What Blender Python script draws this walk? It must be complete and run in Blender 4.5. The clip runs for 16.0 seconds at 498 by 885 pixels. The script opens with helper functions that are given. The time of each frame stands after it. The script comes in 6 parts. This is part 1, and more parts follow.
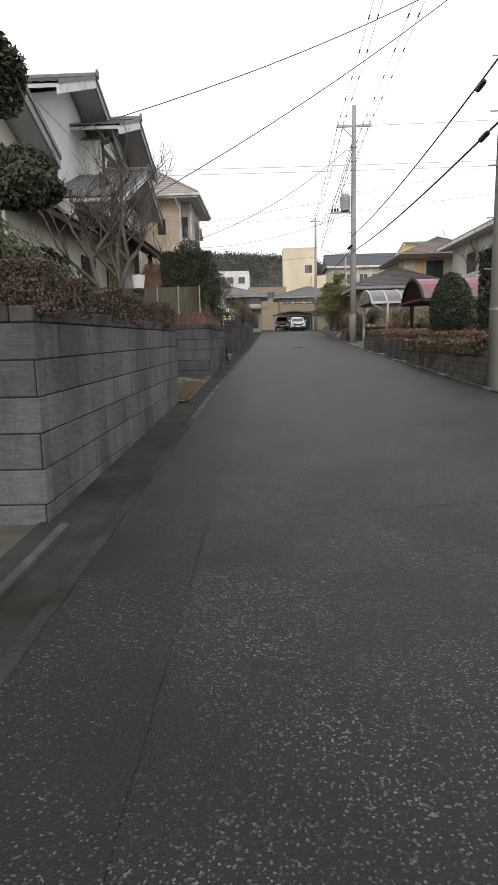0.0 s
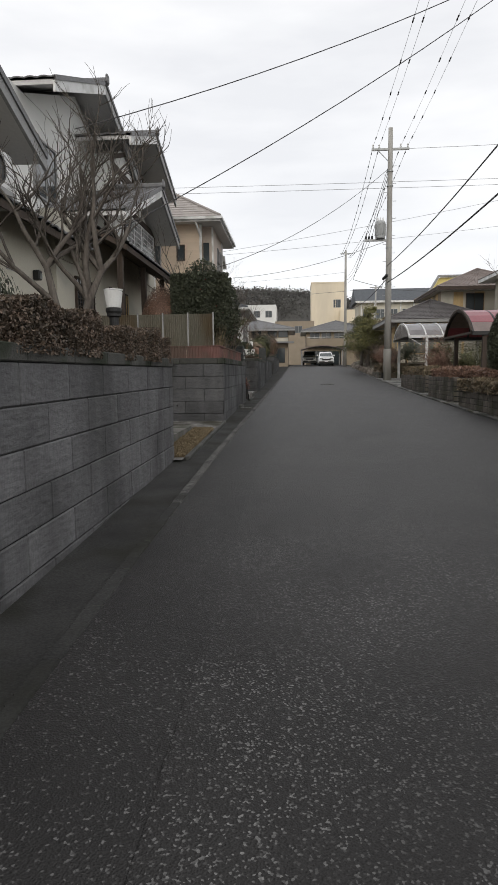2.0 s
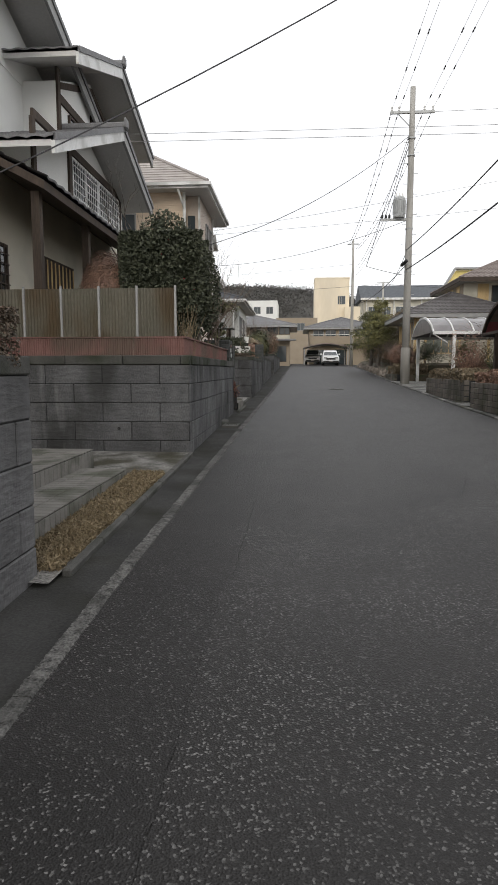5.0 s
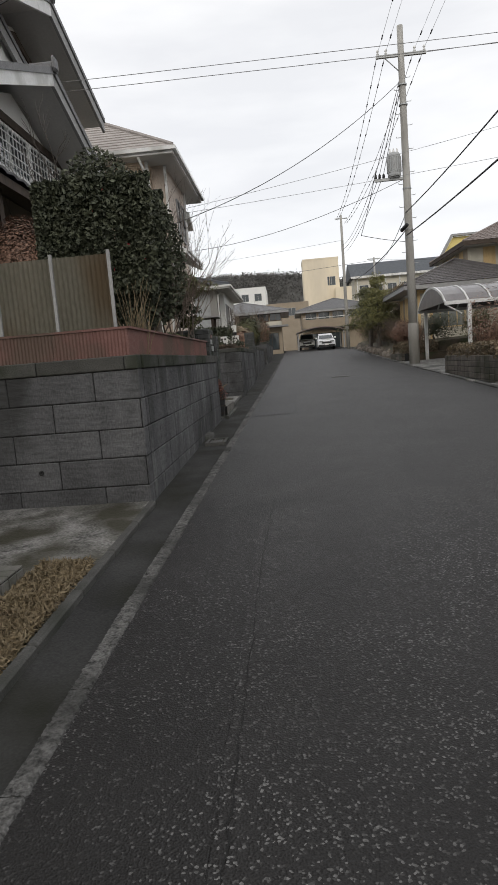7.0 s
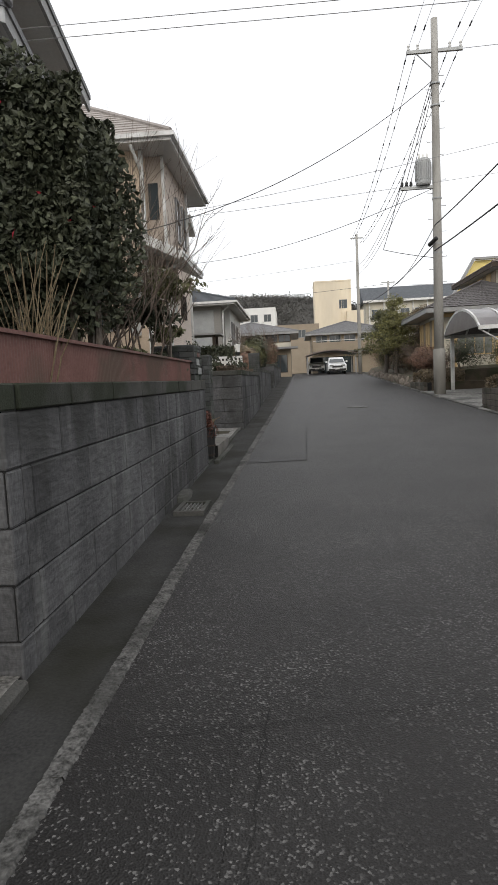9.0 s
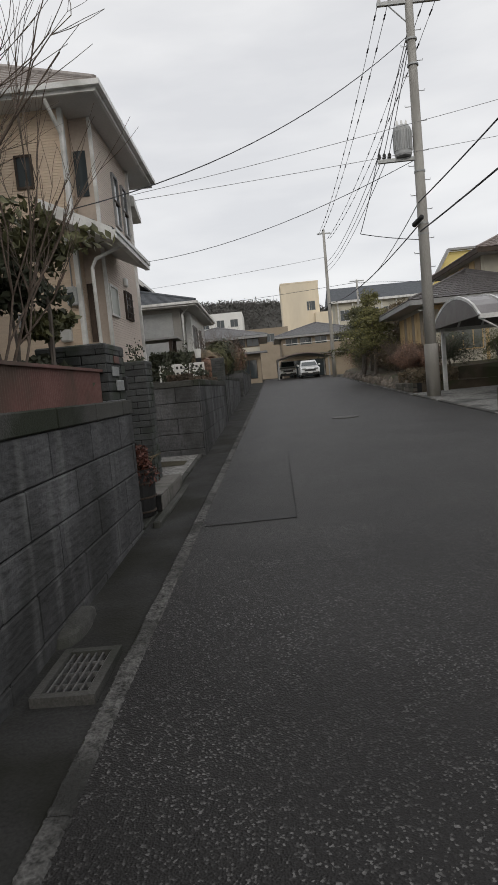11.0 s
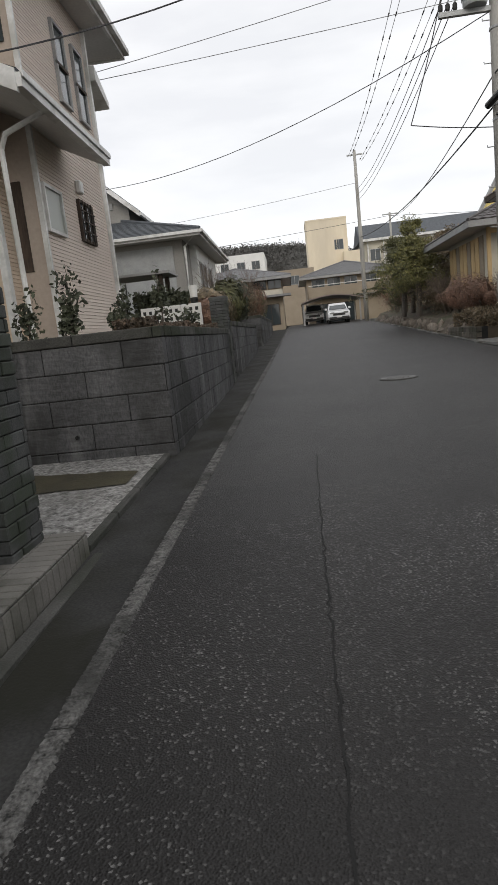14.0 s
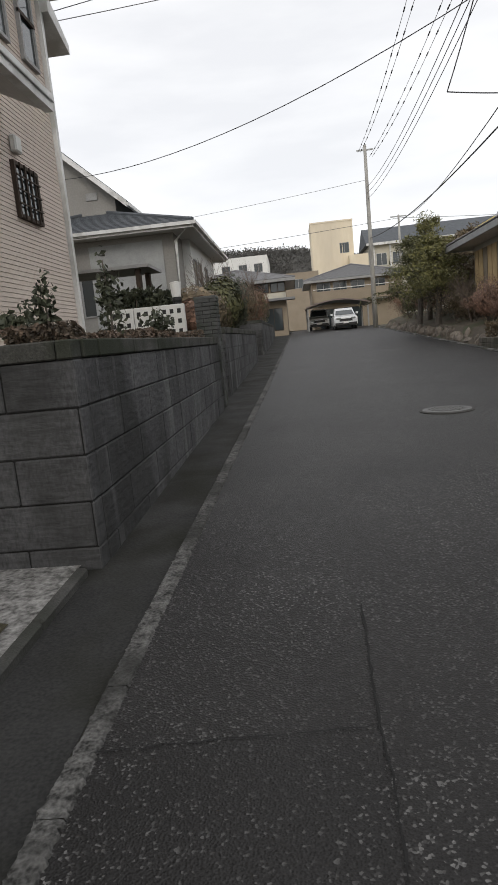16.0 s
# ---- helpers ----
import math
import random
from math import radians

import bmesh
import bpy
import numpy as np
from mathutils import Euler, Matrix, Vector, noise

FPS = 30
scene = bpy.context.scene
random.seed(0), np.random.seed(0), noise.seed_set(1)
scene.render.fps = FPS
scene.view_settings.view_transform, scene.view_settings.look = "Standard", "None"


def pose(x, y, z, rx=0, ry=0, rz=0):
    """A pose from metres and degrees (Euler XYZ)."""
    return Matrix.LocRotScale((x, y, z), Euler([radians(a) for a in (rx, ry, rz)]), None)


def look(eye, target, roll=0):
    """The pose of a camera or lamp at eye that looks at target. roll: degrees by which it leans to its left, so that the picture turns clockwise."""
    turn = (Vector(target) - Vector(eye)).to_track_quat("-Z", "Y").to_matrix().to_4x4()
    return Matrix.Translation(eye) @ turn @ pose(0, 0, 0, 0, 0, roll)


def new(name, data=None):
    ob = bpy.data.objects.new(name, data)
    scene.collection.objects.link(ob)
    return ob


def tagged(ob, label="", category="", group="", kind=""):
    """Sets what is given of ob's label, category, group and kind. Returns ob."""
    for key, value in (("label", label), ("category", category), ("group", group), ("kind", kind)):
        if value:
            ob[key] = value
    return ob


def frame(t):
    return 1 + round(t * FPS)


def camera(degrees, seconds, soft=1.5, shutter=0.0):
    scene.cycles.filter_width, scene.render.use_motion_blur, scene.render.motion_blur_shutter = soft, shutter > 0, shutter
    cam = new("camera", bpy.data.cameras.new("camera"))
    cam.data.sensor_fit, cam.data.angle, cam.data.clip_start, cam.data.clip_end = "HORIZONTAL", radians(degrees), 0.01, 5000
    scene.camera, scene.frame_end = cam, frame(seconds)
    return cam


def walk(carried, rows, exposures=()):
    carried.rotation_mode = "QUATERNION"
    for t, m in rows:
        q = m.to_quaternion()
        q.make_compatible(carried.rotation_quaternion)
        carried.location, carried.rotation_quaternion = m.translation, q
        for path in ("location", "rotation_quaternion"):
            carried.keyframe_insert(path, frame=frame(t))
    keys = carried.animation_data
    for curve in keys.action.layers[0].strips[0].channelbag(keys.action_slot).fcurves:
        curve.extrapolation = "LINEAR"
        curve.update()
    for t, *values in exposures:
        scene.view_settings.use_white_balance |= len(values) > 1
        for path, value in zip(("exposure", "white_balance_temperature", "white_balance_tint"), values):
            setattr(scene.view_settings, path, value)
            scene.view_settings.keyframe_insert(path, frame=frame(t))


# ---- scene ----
cam = camera(44.0, 16.0)
PATH = [
    (0, (1.049, -2.82, 0.945), (0.985, -0.85, 0.61), -1.3),
    (0.5, (1.077, -2.15, 0.957), (1.035, -0.18, 0.612), -3.1),
    (1, (1.106, -1.43, 0.976), (1.02, 0.553, 0.729), -0.4),
    (1.5, (1.073, -0.722, 1.005), (0.988, 1.255, 0.72), -2.5),
    (2, (1.058, 0.007, 1.012), (0.913, 1.988, 0.785), -0.6),
    (2.5, (1.003, 0.739, 1.028), (0.93, 2.724, 0.79), -2.8),
    (3, (1.005, 1.478, 1.041), (0.894, 3.455, 0.759), -2.0),
    (3.3, (0.967, 2.022, 1.061), (0.898, 3.968, 0.604), 1.4),
    (3.5, (0.972, 2.347, 1.053), (0.905, 4.313, 0.695), -1.7),
    (4, (1.009, 3.008, 1.116), (0.943, 4.979, 0.784), -1.4),
    (4.2, (1.043, 3.343, 1.092), (0.921, 5.318, 0.8), -0.9),
    (6.3, (0.939, 6.473, 1.187), (0.786, 8.456, 0.973), 0.3),
    (6.5, (0.93, 6.791, 1.194), (0.795, 8.774, 0.964), -0.3),
    (7, (0.922, 7.506, 1.186), (0.774, 9.483, 0.922), -4.7),
    (7.5, (0.887, 8.244, 1.195), (0.78, 10.217, 0.884), -1.1),
    (8, (0.964, 8.951, 1.217), (0.86, 10.922, 0.895), -4.8),
    (8.2, (0.948, 9.198, 1.251), (0.788, 11.175, 0.992), -2.7),
    (10.3, (0.777, 12.438, 1.296), (0.612, 14.423, 1.119), -2.8),
    (10.5, (0.765, 12.755, 1.312), (0.678, 14.741, 1.097), -1.4),
    (11, (0.814, 13.422, 1.336), (0.74, 15.413, 1.155), -5.3),
    (11.5, (0.771, 14.205, 1.292), (0.704, 16.196, 1.12), -1.5),
    (12, (0.862, 14.901, 1.313), (0.846, 16.883, 1.05), -5.2),
    (12.5, (0.838, 15.587, 1.32), (0.754, 17.576, 1.124), -1.2),
    (13, (0.931, 16.212, 1.355), (0.853, 18.193, 1.088), -6.2),
    (13.5, (0.904, 16.82, 1.376), (0.768, 18.806, 1.184), -1.5),
    (14, (0.952, 17.683, 1.336), (0.777, 19.647, 0.998), -6.4),
    (14.5, (0.949, 18.336, 1.379), (0.863, 20.306, 1.041), -2.9),
    (15, (0.921, 19.092, 1.363), (0.76, 21.055, 1.013), -5.6),
    (15.5, (0.922, 19.799, 1.384), (0.754, 21.77, 1.091), -3.9),
    (16, (0.873, 20.413, 1.432), (0.697, 22.379, 1.107), -5.6),
]
EXPOSURES = [(0, 0.2), (0.5, 0.15), (1, 0.12), (1.5, -0.05), (2, -0.08), (2.5, -0.08), (3, 0.03), (3.5, 0.25), (4.2, 0.27), (6.5, -0.02), (7, -0.08), (8.2, 0.25), (10.5, -0.2), (11, -0.35), (12.5, -0.3), (13.5, -0.2), (14, -0.05), (14.5, 0.06), (15, 0.18), (15.5, 0.18), (16, -0.05)]
walk(cam, [(t, look(eye, target, roll)) for t, eye, target, roll in PATH], EXPOSURES)

SKY = 1.22

# ---- world and sun ----
world = bpy.data.worlds.new("overcast")
scene.world = world
world.use_nodes = True
wn, wl = world.node_tree.nodes, world.node_tree.links
wn.clear()
w_out = wn.new("ShaderNodeOutputWorld")
w_bg = wn.new("ShaderNodeBackground")
w_sky = wn.new("ShaderNodeTexSky")
w_sky.sky_type = "NISHITA"
w_sky.sun_disc = False
w_sky.sun_elevation = radians(26)
w_sky.sun_rotation = radians(177)
w_gain = wn.new("ShaderNodeVectorMath")
w_gain.operation = "SCALE"
w_gain.inputs["Scale"].default_value = 0.1
w_co = wn.new("ShaderNodeTexCoord")
w_map = wn.new("ShaderNodeMapping")
w_map.inputs["Scale"].default_value = (1.2, 1.2, 5.0)
w_noise = wn.new("ShaderNodeTexNoise")
w_noise.inputs["Scale"].default_value = 2.2
w_noise.inputs["Detail"].default_value = 6
w_ramp = wn.new("ShaderNodeValToRGB")
w_ramp.color_ramp.elements[0].position, w_ramp.color_ramp.elements[0].color = 0.34, (0.80, 0.804, 0.825, 1)
w_ramp.color_ramp.elements[1].position, w_ramp.color_ramp.elements[1].color = 0.62, (0.967, 0.965, 0.968, 1)
w_mix = wn.new("ShaderNodeMix")
w_mix.data_type = "RGBA"
w_mix.inputs["Factor"].default_value = 0.92
wl.new(w_co.outputs["Generated"], w_map.inputs["Vector"])
wl.new(w_map.outputs["Vector"], w_noise.inputs["Vector"])
wl.new(w_noise.outputs["Fac"], w_ramp.inputs["Fac"])
wl.new(w_sky.outputs["Color"], w_gain.inputs[0])
wl.new(w_gain.outputs["Vector"], w_mix.inputs["A"])
wl.new(w_ramp.outputs["Color"], w_mix.inputs["B"])
wl.new(w_mix.outputs["Result"], w_bg.inputs["Color"])
w_bg.inputs["Strength"].default_value = SKY
wl.new(w_bg.outputs["Background"], w_out.inputs["Surface"])

sun = new("sun", bpy.data.lights.new("sun", "SUN"))
sun.data.energy, sun.data.angle, sun.data.color = 0.85, radians(25), (1.0, 0.93, 0.83)
sun.matrix_world = look((1.5, -30, 15), (0, 0, 0))

# ---- materials ----
MATS = {}


def mat(name, a, b, scale=4.0, rough=0.85, bump=0.15, fine=60.0, vary=0.0, metal=0.0, stain=None, stain_scale=0.7,
        stretch=(1, 1, 1), obj=True, spec=0.4, stain_lo=0.48, stain_hi=0.62):
    """Two-tone surface with fine relief; stain adds a third colour in large patches, vary a random value per piece."""
    m = bpy.data.materials.new(name)
    m.use_nodes = True
    n, l = m.node_tree.nodes, m.node_tree.links
    p = n["Principled BSDF"]
    p.inputs["Roughness"].default_value, p.inputs["Metallic"].default_value = rough, metal
    p.inputs["Specular IOR Level"].default_value = spec
    co = n.new("ShaderNodeTexCoord")
    geo = n.new("ShaderNodeNewGeometry")
    mp = n.new("ShaderNodeMapping")
    mp.inputs["Scale"].default_value = stretch
    l.new(geo.outputs["Position"], mp.inputs["Vector"])
    n1 = n.new("ShaderNodeTexNoise")
    n1.inputs["Scale"].default_value, n1.inputs["Detail"].default_value = scale, 5
    l.new(mp.outputs["Vector"], n1.inputs["Vector"])
    n2 = n.new("ShaderNodeTexNoise")
    n2.inputs["Scale"].default_value, n2.inputs["Detail"].default_value = fine, 3
    l.new(mp.outputs["Vector"], n2.inputs["Vector"])
    ad = n.new("ShaderNodeMath")
    ad.operation = "MULTIPLY_ADD"
    ad.inputs[1].default_value = 0.5
    l.new(n2.outputs["Fac"], ad.inputs[0])
    hf = n.new("ShaderNodeMath")
    hf.operation = "MULTIPLY"
    hf.inputs[1].default_value = 0.5
    l.new(n1.outputs["Fac"], hf.inputs[0])
    l.new(hf.outputs[0], ad.inputs[2])
    rp = n.new("ShaderNodeValToRGB")
    rp.color_ramp.elements[0].position, rp.color_ramp.elements[0].color = 0.36, (*a, 1)
    rp.color_ramp.elements[1].position, rp.color_ramp.elements[1].color = 0.64, (*b, 1)
    l.new(ad.outputs[0], rp.inputs["Fac"])
    col = rp.outputs["Color"]
    if stain:
        n3 = n.new("ShaderNodeTexNoise")
        n3.inputs["Scale"].default_value, n3.inputs["Detail"].default_value = stain_scale, 7
        l.new(mp.outputs["Vector"], n3.inputs["Vector"])
        r3 = n.new("ShaderNodeValToRGB")
        r3.color_ramp.elements[0].position, r3.color_ramp.elements[1].position = stain_lo, stain_hi
        l.new(n3.outputs["Fac"], r3.inputs["Fac"])
        mx = n.new("ShaderNodeMix")
        mx.data_type = "RGBA"
        l.new(r3.outputs["Color"], mx.inputs["Factor"])
        l.new(col, mx.inputs["A"])
        mx.inputs["B"].default_value = (*stain, 1)
        col = mx.outputs["Result"]
    if vary:
        info = n.new("ShaderNodeObjectInfo")
        isl = geo.outputs["Random Per Island"]
        hs = n.new("ShaderNodeHueSaturation")
        mr = n.new("ShaderNodeMapRange")
        mr.inputs["To Min"].default_value, mr.inputs["To Max"].default_value = 1 - vary, 1 + vary
        l.new(info.outputs["Random"] if obj else isl, mr.inputs["Value"])
        l.new(mr.outputs["Result"], hs.inputs["Value"])
        l.new(col, hs.inputs["Color"])
        col = hs.outputs["Color"]
    l.new(col, p.inputs["Base Color"])
    if bump:
        bp = n.new("ShaderNodeBump")
        bp.inputs["Strength"].default_value, bp.inputs["Distance"].default_value = bump, 0.02
        l.new(ad.outputs[0], bp.inputs["Height"])
        l.new(bp.outputs["Normal"], p.inputs["Normal"])
    MATS[name] = m
    return m


def asphalt_mat(name, dark, light, least):
    """Worn asphalt with pale chips; the higher least, the fewer chips."""
    m = mat(name, dark, light, scale=0.7, rough=0.52, bump=0.0, fine=160, spec=0.20)
    n, l = m.node_tree.nodes, m.node_tree.links
    p = n["Principled BSDF"]
    base = p.inputs["Base Color"].links[0].from_socket
    geo = n.new("ShaderNodeNewGeometry")
    v = n.new("ShaderNodeTexVoronoi")
    v.inputs["Scale"].default_value = 128
    l.new(geo.outputs["Position"], v.inputs["Vector"])
    sep = n.new("ShaderNodeSeparateColor")
    l.new(v.outputs["Color"], sep.inputs["Color"])
    r = n.new("ShaderNodeValToRGB")
    r.color_ramp.elements[0].position, r.color_ramp.elements[0].color = least, (0, 0, 0, 1)
    r.color_ramp.elements[1].position, r.color_ramp.elements[1].color = 1.0, (0.95, 0.95, 0.95, 1)
    l.new(sep.outputs["Red"], r.inputs["Fac"])
    # chips lie thick in some stretches and are worn off in others
    big = n.new("ShaderNodeTexNoise")
    big.inputs["Scale"].default_value, big.inputs["Detail"].default_value = 1.3, 5
    l.new(geo.outputs["Position"], big.inputs["Vector"])
    rb = n.new("ShaderNodeValToRGB")
    rb.color_ramp.elements[0].position, rb.color_ramp.elements[1].position = 0.28, 0.62
    l.new(big.outputs["Fac"], rb.inputs["Fac"])
    mul = n.new("ShaderNodeMath")
    mul.operation = "MULTIPLY"
    l.new(r.outputs["Color"], mul.inputs[0])
    l.new(rb.outputs["Color"], mul.inputs[1])
    mx = n.new("ShaderNodeMix")
    mx.data_type = "RGBA"
    l.new(mul.outputs[0], mx.inputs["Factor"])
    l.new(base, mx.inputs["A"])
    mx.inputs["B"].default_value = (0.20, 0.197, 0.192, 1)
    l.new(mx.outputs["Result"], p.inputs["Base Color"])
    bp = n.new("ShaderNodeBump")
    bp.inputs["Strength"].default_value, bp.inputs["Distance"].default_value = 0.6, 0.006
    l.new(v.outputs["Distance"], bp.inputs["Height"])
    l.new(bp.outputs["Normal"], p.inputs["Normal"])
    return m


def block_mat(name, dark, light, damp, lime):
    """Split-face concrete block: level chisel lines, dark damp patches and pale lime runs."""
    m = mat(name, dark, light, scale=3.0, fine=70, bump=0.0, vary=0.16, rough=0.95,
            stain=damp, stain_scale=1.3, stretch=(1, 1, 0.45), spec=0.2)
    n, l = m.node_tree.nodes, m.node_tree.links
    p = n["Principled BSDF"]
    base = p.inputs["Base Color"].links[0].from_socket
    geo = n.new("ShaderNodeNewGeometry")

    def stretched(scale, detail, size):
        mp = n.new("ShaderNodeMapping")
        mp.inputs["Scale"].default_value = size
        l.new(geo.outputs["Position"], mp.inputs["Vector"])
        t = n.new("ShaderNodeTexNoise")
        t.inputs["Scale"].default_value, t.inputs["Detail"].default_value = scale, detail
        l.new(mp.outputs["Vector"], t.inputs["Vector"])
        return t.outputs["Fac"]

    runs = stretched(5.0, 5, (1.0, 1.0, 0.16))
    r = n.new("ShaderNodeValToRGB")
    r.color_ramp.elements[0].position, r.color_ramp.elements[0].color = 0.56, (0, 0, 0, 1)
    r.color_ramp.elements[1].position, r.color_ramp.elements[1].color = 0.78, (lime, lime, lime, 1)
    l.new(runs, r.inputs["Fac"])
    mx = n.new("ShaderNodeMix")
    mx.data_type = "RGBA"
    l.new(r.outputs["Color"], mx.inputs["Factor"])
    l.new(base, mx.inputs["A"])
    mx.inputs["B"].default_value = (0.20, 0.203, 0.20, 1)
    chisel = stretched(9.0, 6, (0.8, 0.8, 2.6))
    rc = n.new("ShaderNodeMapRange")
    rc.inputs["From Min"].default_value, rc.inputs["From Max"].default_value = 0.3, 0.7
    rc.inputs["To Min"].default_value, rc.inputs["To Max"].default_value = 0.88, 1.10
    l.new(chisel, rc.inputs["Value"])
    hs = n.new("ShaderNodeHueSaturation")
    l.new(rc.outputs["Result"], hs.inputs["Value"])
    l.new(mx.outputs["Result"], hs.inputs["Color"])
    l.new(hs.outputs["Color"], p.inputs["Base Color"])
    bp = n.new("ShaderNodeBump")
    bp.inputs["Strength"].default_value, bp.inputs["Distance"].default_value = 0.55, 0.03
    l.new(chisel, bp.inputs["Height"])
    l.new(bp.outputs["Normal"], p.inputs["Normal"])
    return m


def glass_mat(name, tint=(0.04, 0.05, 0.055)):
    m = bpy.data.materials.new(name)
    m.use_nodes = True
    p = m.node_tree.nodes["Principled BSDF"]
    p.inputs["Base Color"].default_value = (*tint, 1)
    p.inputs["Roughness"].default_value = 0.06
    p.inputs["Specular IOR Level"].default_value = 0.7
    MATS[name] = m
    return m


def leaf_mat(name, a, b, rough=0.55):
    m = mat(name, a, b, scale=5, rough=rough, bump=0.0, fine=25, vary=0.45, obj=False, spec=0.35)
    p = m.node_tree.nodes["Principled BSDF"]
    p.inputs["Subsurface Weight"].default_value = 0.0
    return m


ASPHALT = asphalt_mat("asphalt", (0.0162, 0.0152, 0.0150), (0.0315, 0.0302, 0.0297), 0.84)
PATCH = asphalt_mat("patched_asphalt", (0.0148, 0.0140, 0.0138), (0.0285, 0.0273, 0.0270), 0.90)
ASPHALT_OLD = mat("old_asphalt", (0.024, 0.024, 0.0238), (0.054, 0.054, 0.0525), scale=2.2, fine=70, bump=0.4, spec=0.2, rough=0.95,
                  stain=(0.022, 0.0222, 0.0175), stain_scale=1.6, stain_lo=0.46, stain_hi=0.66)
CRACK = mat("crack_fill", (0.008, 0.008, 0.008), (0.014, 0.014, 0.014), bump=0)
LIP = mat("gutter_lip_concrete", (0.026, 0.026, 0.025), (0.185, 0.182, 0.176), scale=20, fine=75, bump=1.0, rough=0.95, spec=0.2,
          stain=(0.040, 0.040, 0.038), stain_scale=1.6, stain_lo=0.46, stain_hi=0.66)
PALE = mat("pale_concrete", (0.085, 0.085, 0.08), (0.30, 0.295, 0.28), scale=9, fine=70, bump=0.9, stain=(0.05, 0.051, 0.048), stain_scale=0.8, stain_lo=0.52, stain_hi=0.66)
KERB = mat("kerb_concrete", (0.042, 0.042, 0.039), (0.092, 0.090, 0.084), scale=4, fine=90, bump=0.4, stain=(0.036, 0.038, 0.031), stain_scale=1.5)
SLAB = mat("drive_concrete", (0.045, 0.044, 0.040), (0.31, 0.30, 0.285), scale=5, fine=48, bump=1.0, stain=(0.045, 0.042, 0.028), stain_scale=1.3, stain_lo=0.42, stain_hi=0.58)
PEBBLE = mat("pebbled_concrete", (0.07, 0.068, 0.064), (0.40, 0.39, 0.375), scale=14, fine=36, bump=1.0, stain=(0.12, 0.115, 0.10), stain_scale=1.1, stain_lo=0.55, stain_hi=0.75)
BLOCK = block_mat("split_block", (0.058, 0.0582, 0.0600), (0.124, 0.1245, 0.1275), (0.048, 0.0485, 0.048), 0.75)
BLOCKP = block_mat("newer_split_block", (0.094, 0.0925, 0.0945), (0.148, 0.1465, 0.150), (0.076, 0.0752, 0.076), 0.35)
MORTAR = mat("mortar", (0.010, 0.010, 0.010), (0.022, 0.022, 0.022), bump=0.2)
CAPM = mat("cap_block", (0.046, 0.046, 0.043), (0.092, 0.091, 0.083), scale=4, fine=80, bump=0.5, vary=0.12, rough=0.95,
           stain=(0.032, 0.037, 0.026), stain_scale=1.7, spec=0.2)
SOIL = mat("soil", (0.045, 0.036, 0.026), (0.10, 0.08, 0.055), scale=3, fine=40, bump=0.6, stain=(0.05, 0.055, 0.025), stain_scale=1.1)
FIELD = mat("far_ground", (0.06, 0.06, 0.045), (0.11, 0.10, 0.075), scale=0.4, fine=6, bump=0.2)
BRICK = mat("dark_brick", (0.045, 0.047, 0.047), (0.085, 0.088, 0.086), scale=8, fine=110, bump=0.35, vary=0.25, stain=(0.04, 0.048, 0.036), stain_scale=3)
TILE = mat("step_tile", (0.12, 0.115, 0.105), (0.19, 0.18, 0.165), scale=6, fine=100, bump=0.2, vary=0.12, stain=(0.07, 0.072, 0.055), stain_scale=2)
BARK = mat("bark", (0.075, 0.062, 0.052), (0.16, 0.14, 0.12), scale=9, fine=60, bump=0.5, stretch=(1, 1, 0.3))
TWIG = mat("twig", (0.10, 0.075, 0.06), (0.19, 0.15, 0.12), scale=9, fine=60, bump=0.1)
STRAW = mat("straw", (0.13, 0.098, 0.06), (0.24, 0.19, 0.115), scale=20, fine=90, bump=0.1, vary=0.25, obj=False)
CREAM = mat("cream_plaster", (0.52, 0.49, 0.41), (0.60, 0.57, 0.48), scale=1.2, fine=50, bump=0.1, stain=(0.42, 0.40, 0.34), stain_scale=0.6)
WHITEP = mat("white_plaster", (0.66, 0.66, 0.64), (0.74, 0.74, 0.72), scale=1.2, fine=50, bump=0.08)
SIDING = mat("beige_siding", (0.58, 0.465, 0.355), (0.67, 0.55, 0.43), scale=1.0, fine=30, bump=0.15, vary=0.03)
SIDING2 = mat("pinkish_siding", (0.58, 0.50, 0.44), (0.66, 0.58, 0.51), scale=1.0, fine=30, bump=0.15, vary=0.03)
SOFFIT = mat("soffit_board", (0.52, 0.51, 0.50), (0.60, 0.59, 0.575), scale=1.5, fine=20, bump=0.05)
TRIM = mat("white_trim", (0.62, 0.62, 0.61), (0.74, 0.74, 0.73), scale=3, fine=30, bump=0.05, rough=0.5, stain=(0.48, 0.48, 0.46), stain_scale=2)
TRIMG = mat("grey_trim", (0.24, 0.24, 0.24), (0.34, 0.34, 0.335), scale=3, fine=30, bump=0.05, rough=0.6)
WOOD = mat("dark_wood", (0.035, 0.026, 0.02), (0.075, 0.055, 0.042), scale=6, fine=50, bump=0.3, stretch=(1, 1, 0.15))
WOODL = mat("amber_wood", (0.48, 0.34, 0.17), (0.62, 0.46, 0.25), scale=6, fine=50, bump=0.2, stretch=(1, 1, 0.15))
KAWARA = mat("dark_roof_tile", (0.12, 0.12, 0.124), (0.21, 0.21, 0.216), scale=4, fine=40, bump=0.2, vary=0.2, obj=False, rough=0.6)
KAWARAB = mat("brown_roof_tile", (0.16, 0.13, 0.118), (0.26, 0.215, 0.195), scale=4, fine=40, bump=0.2, vary=0.2, obj=False, rough=0.6)
KAWARAD = mat("weathered_roof_tile", (0.070, 0.064, 0.064), (0.145, 0.134, 0.132), scale=4, fine=40, bump=0.2, vary=0.25, obj=False, rough=0.55)
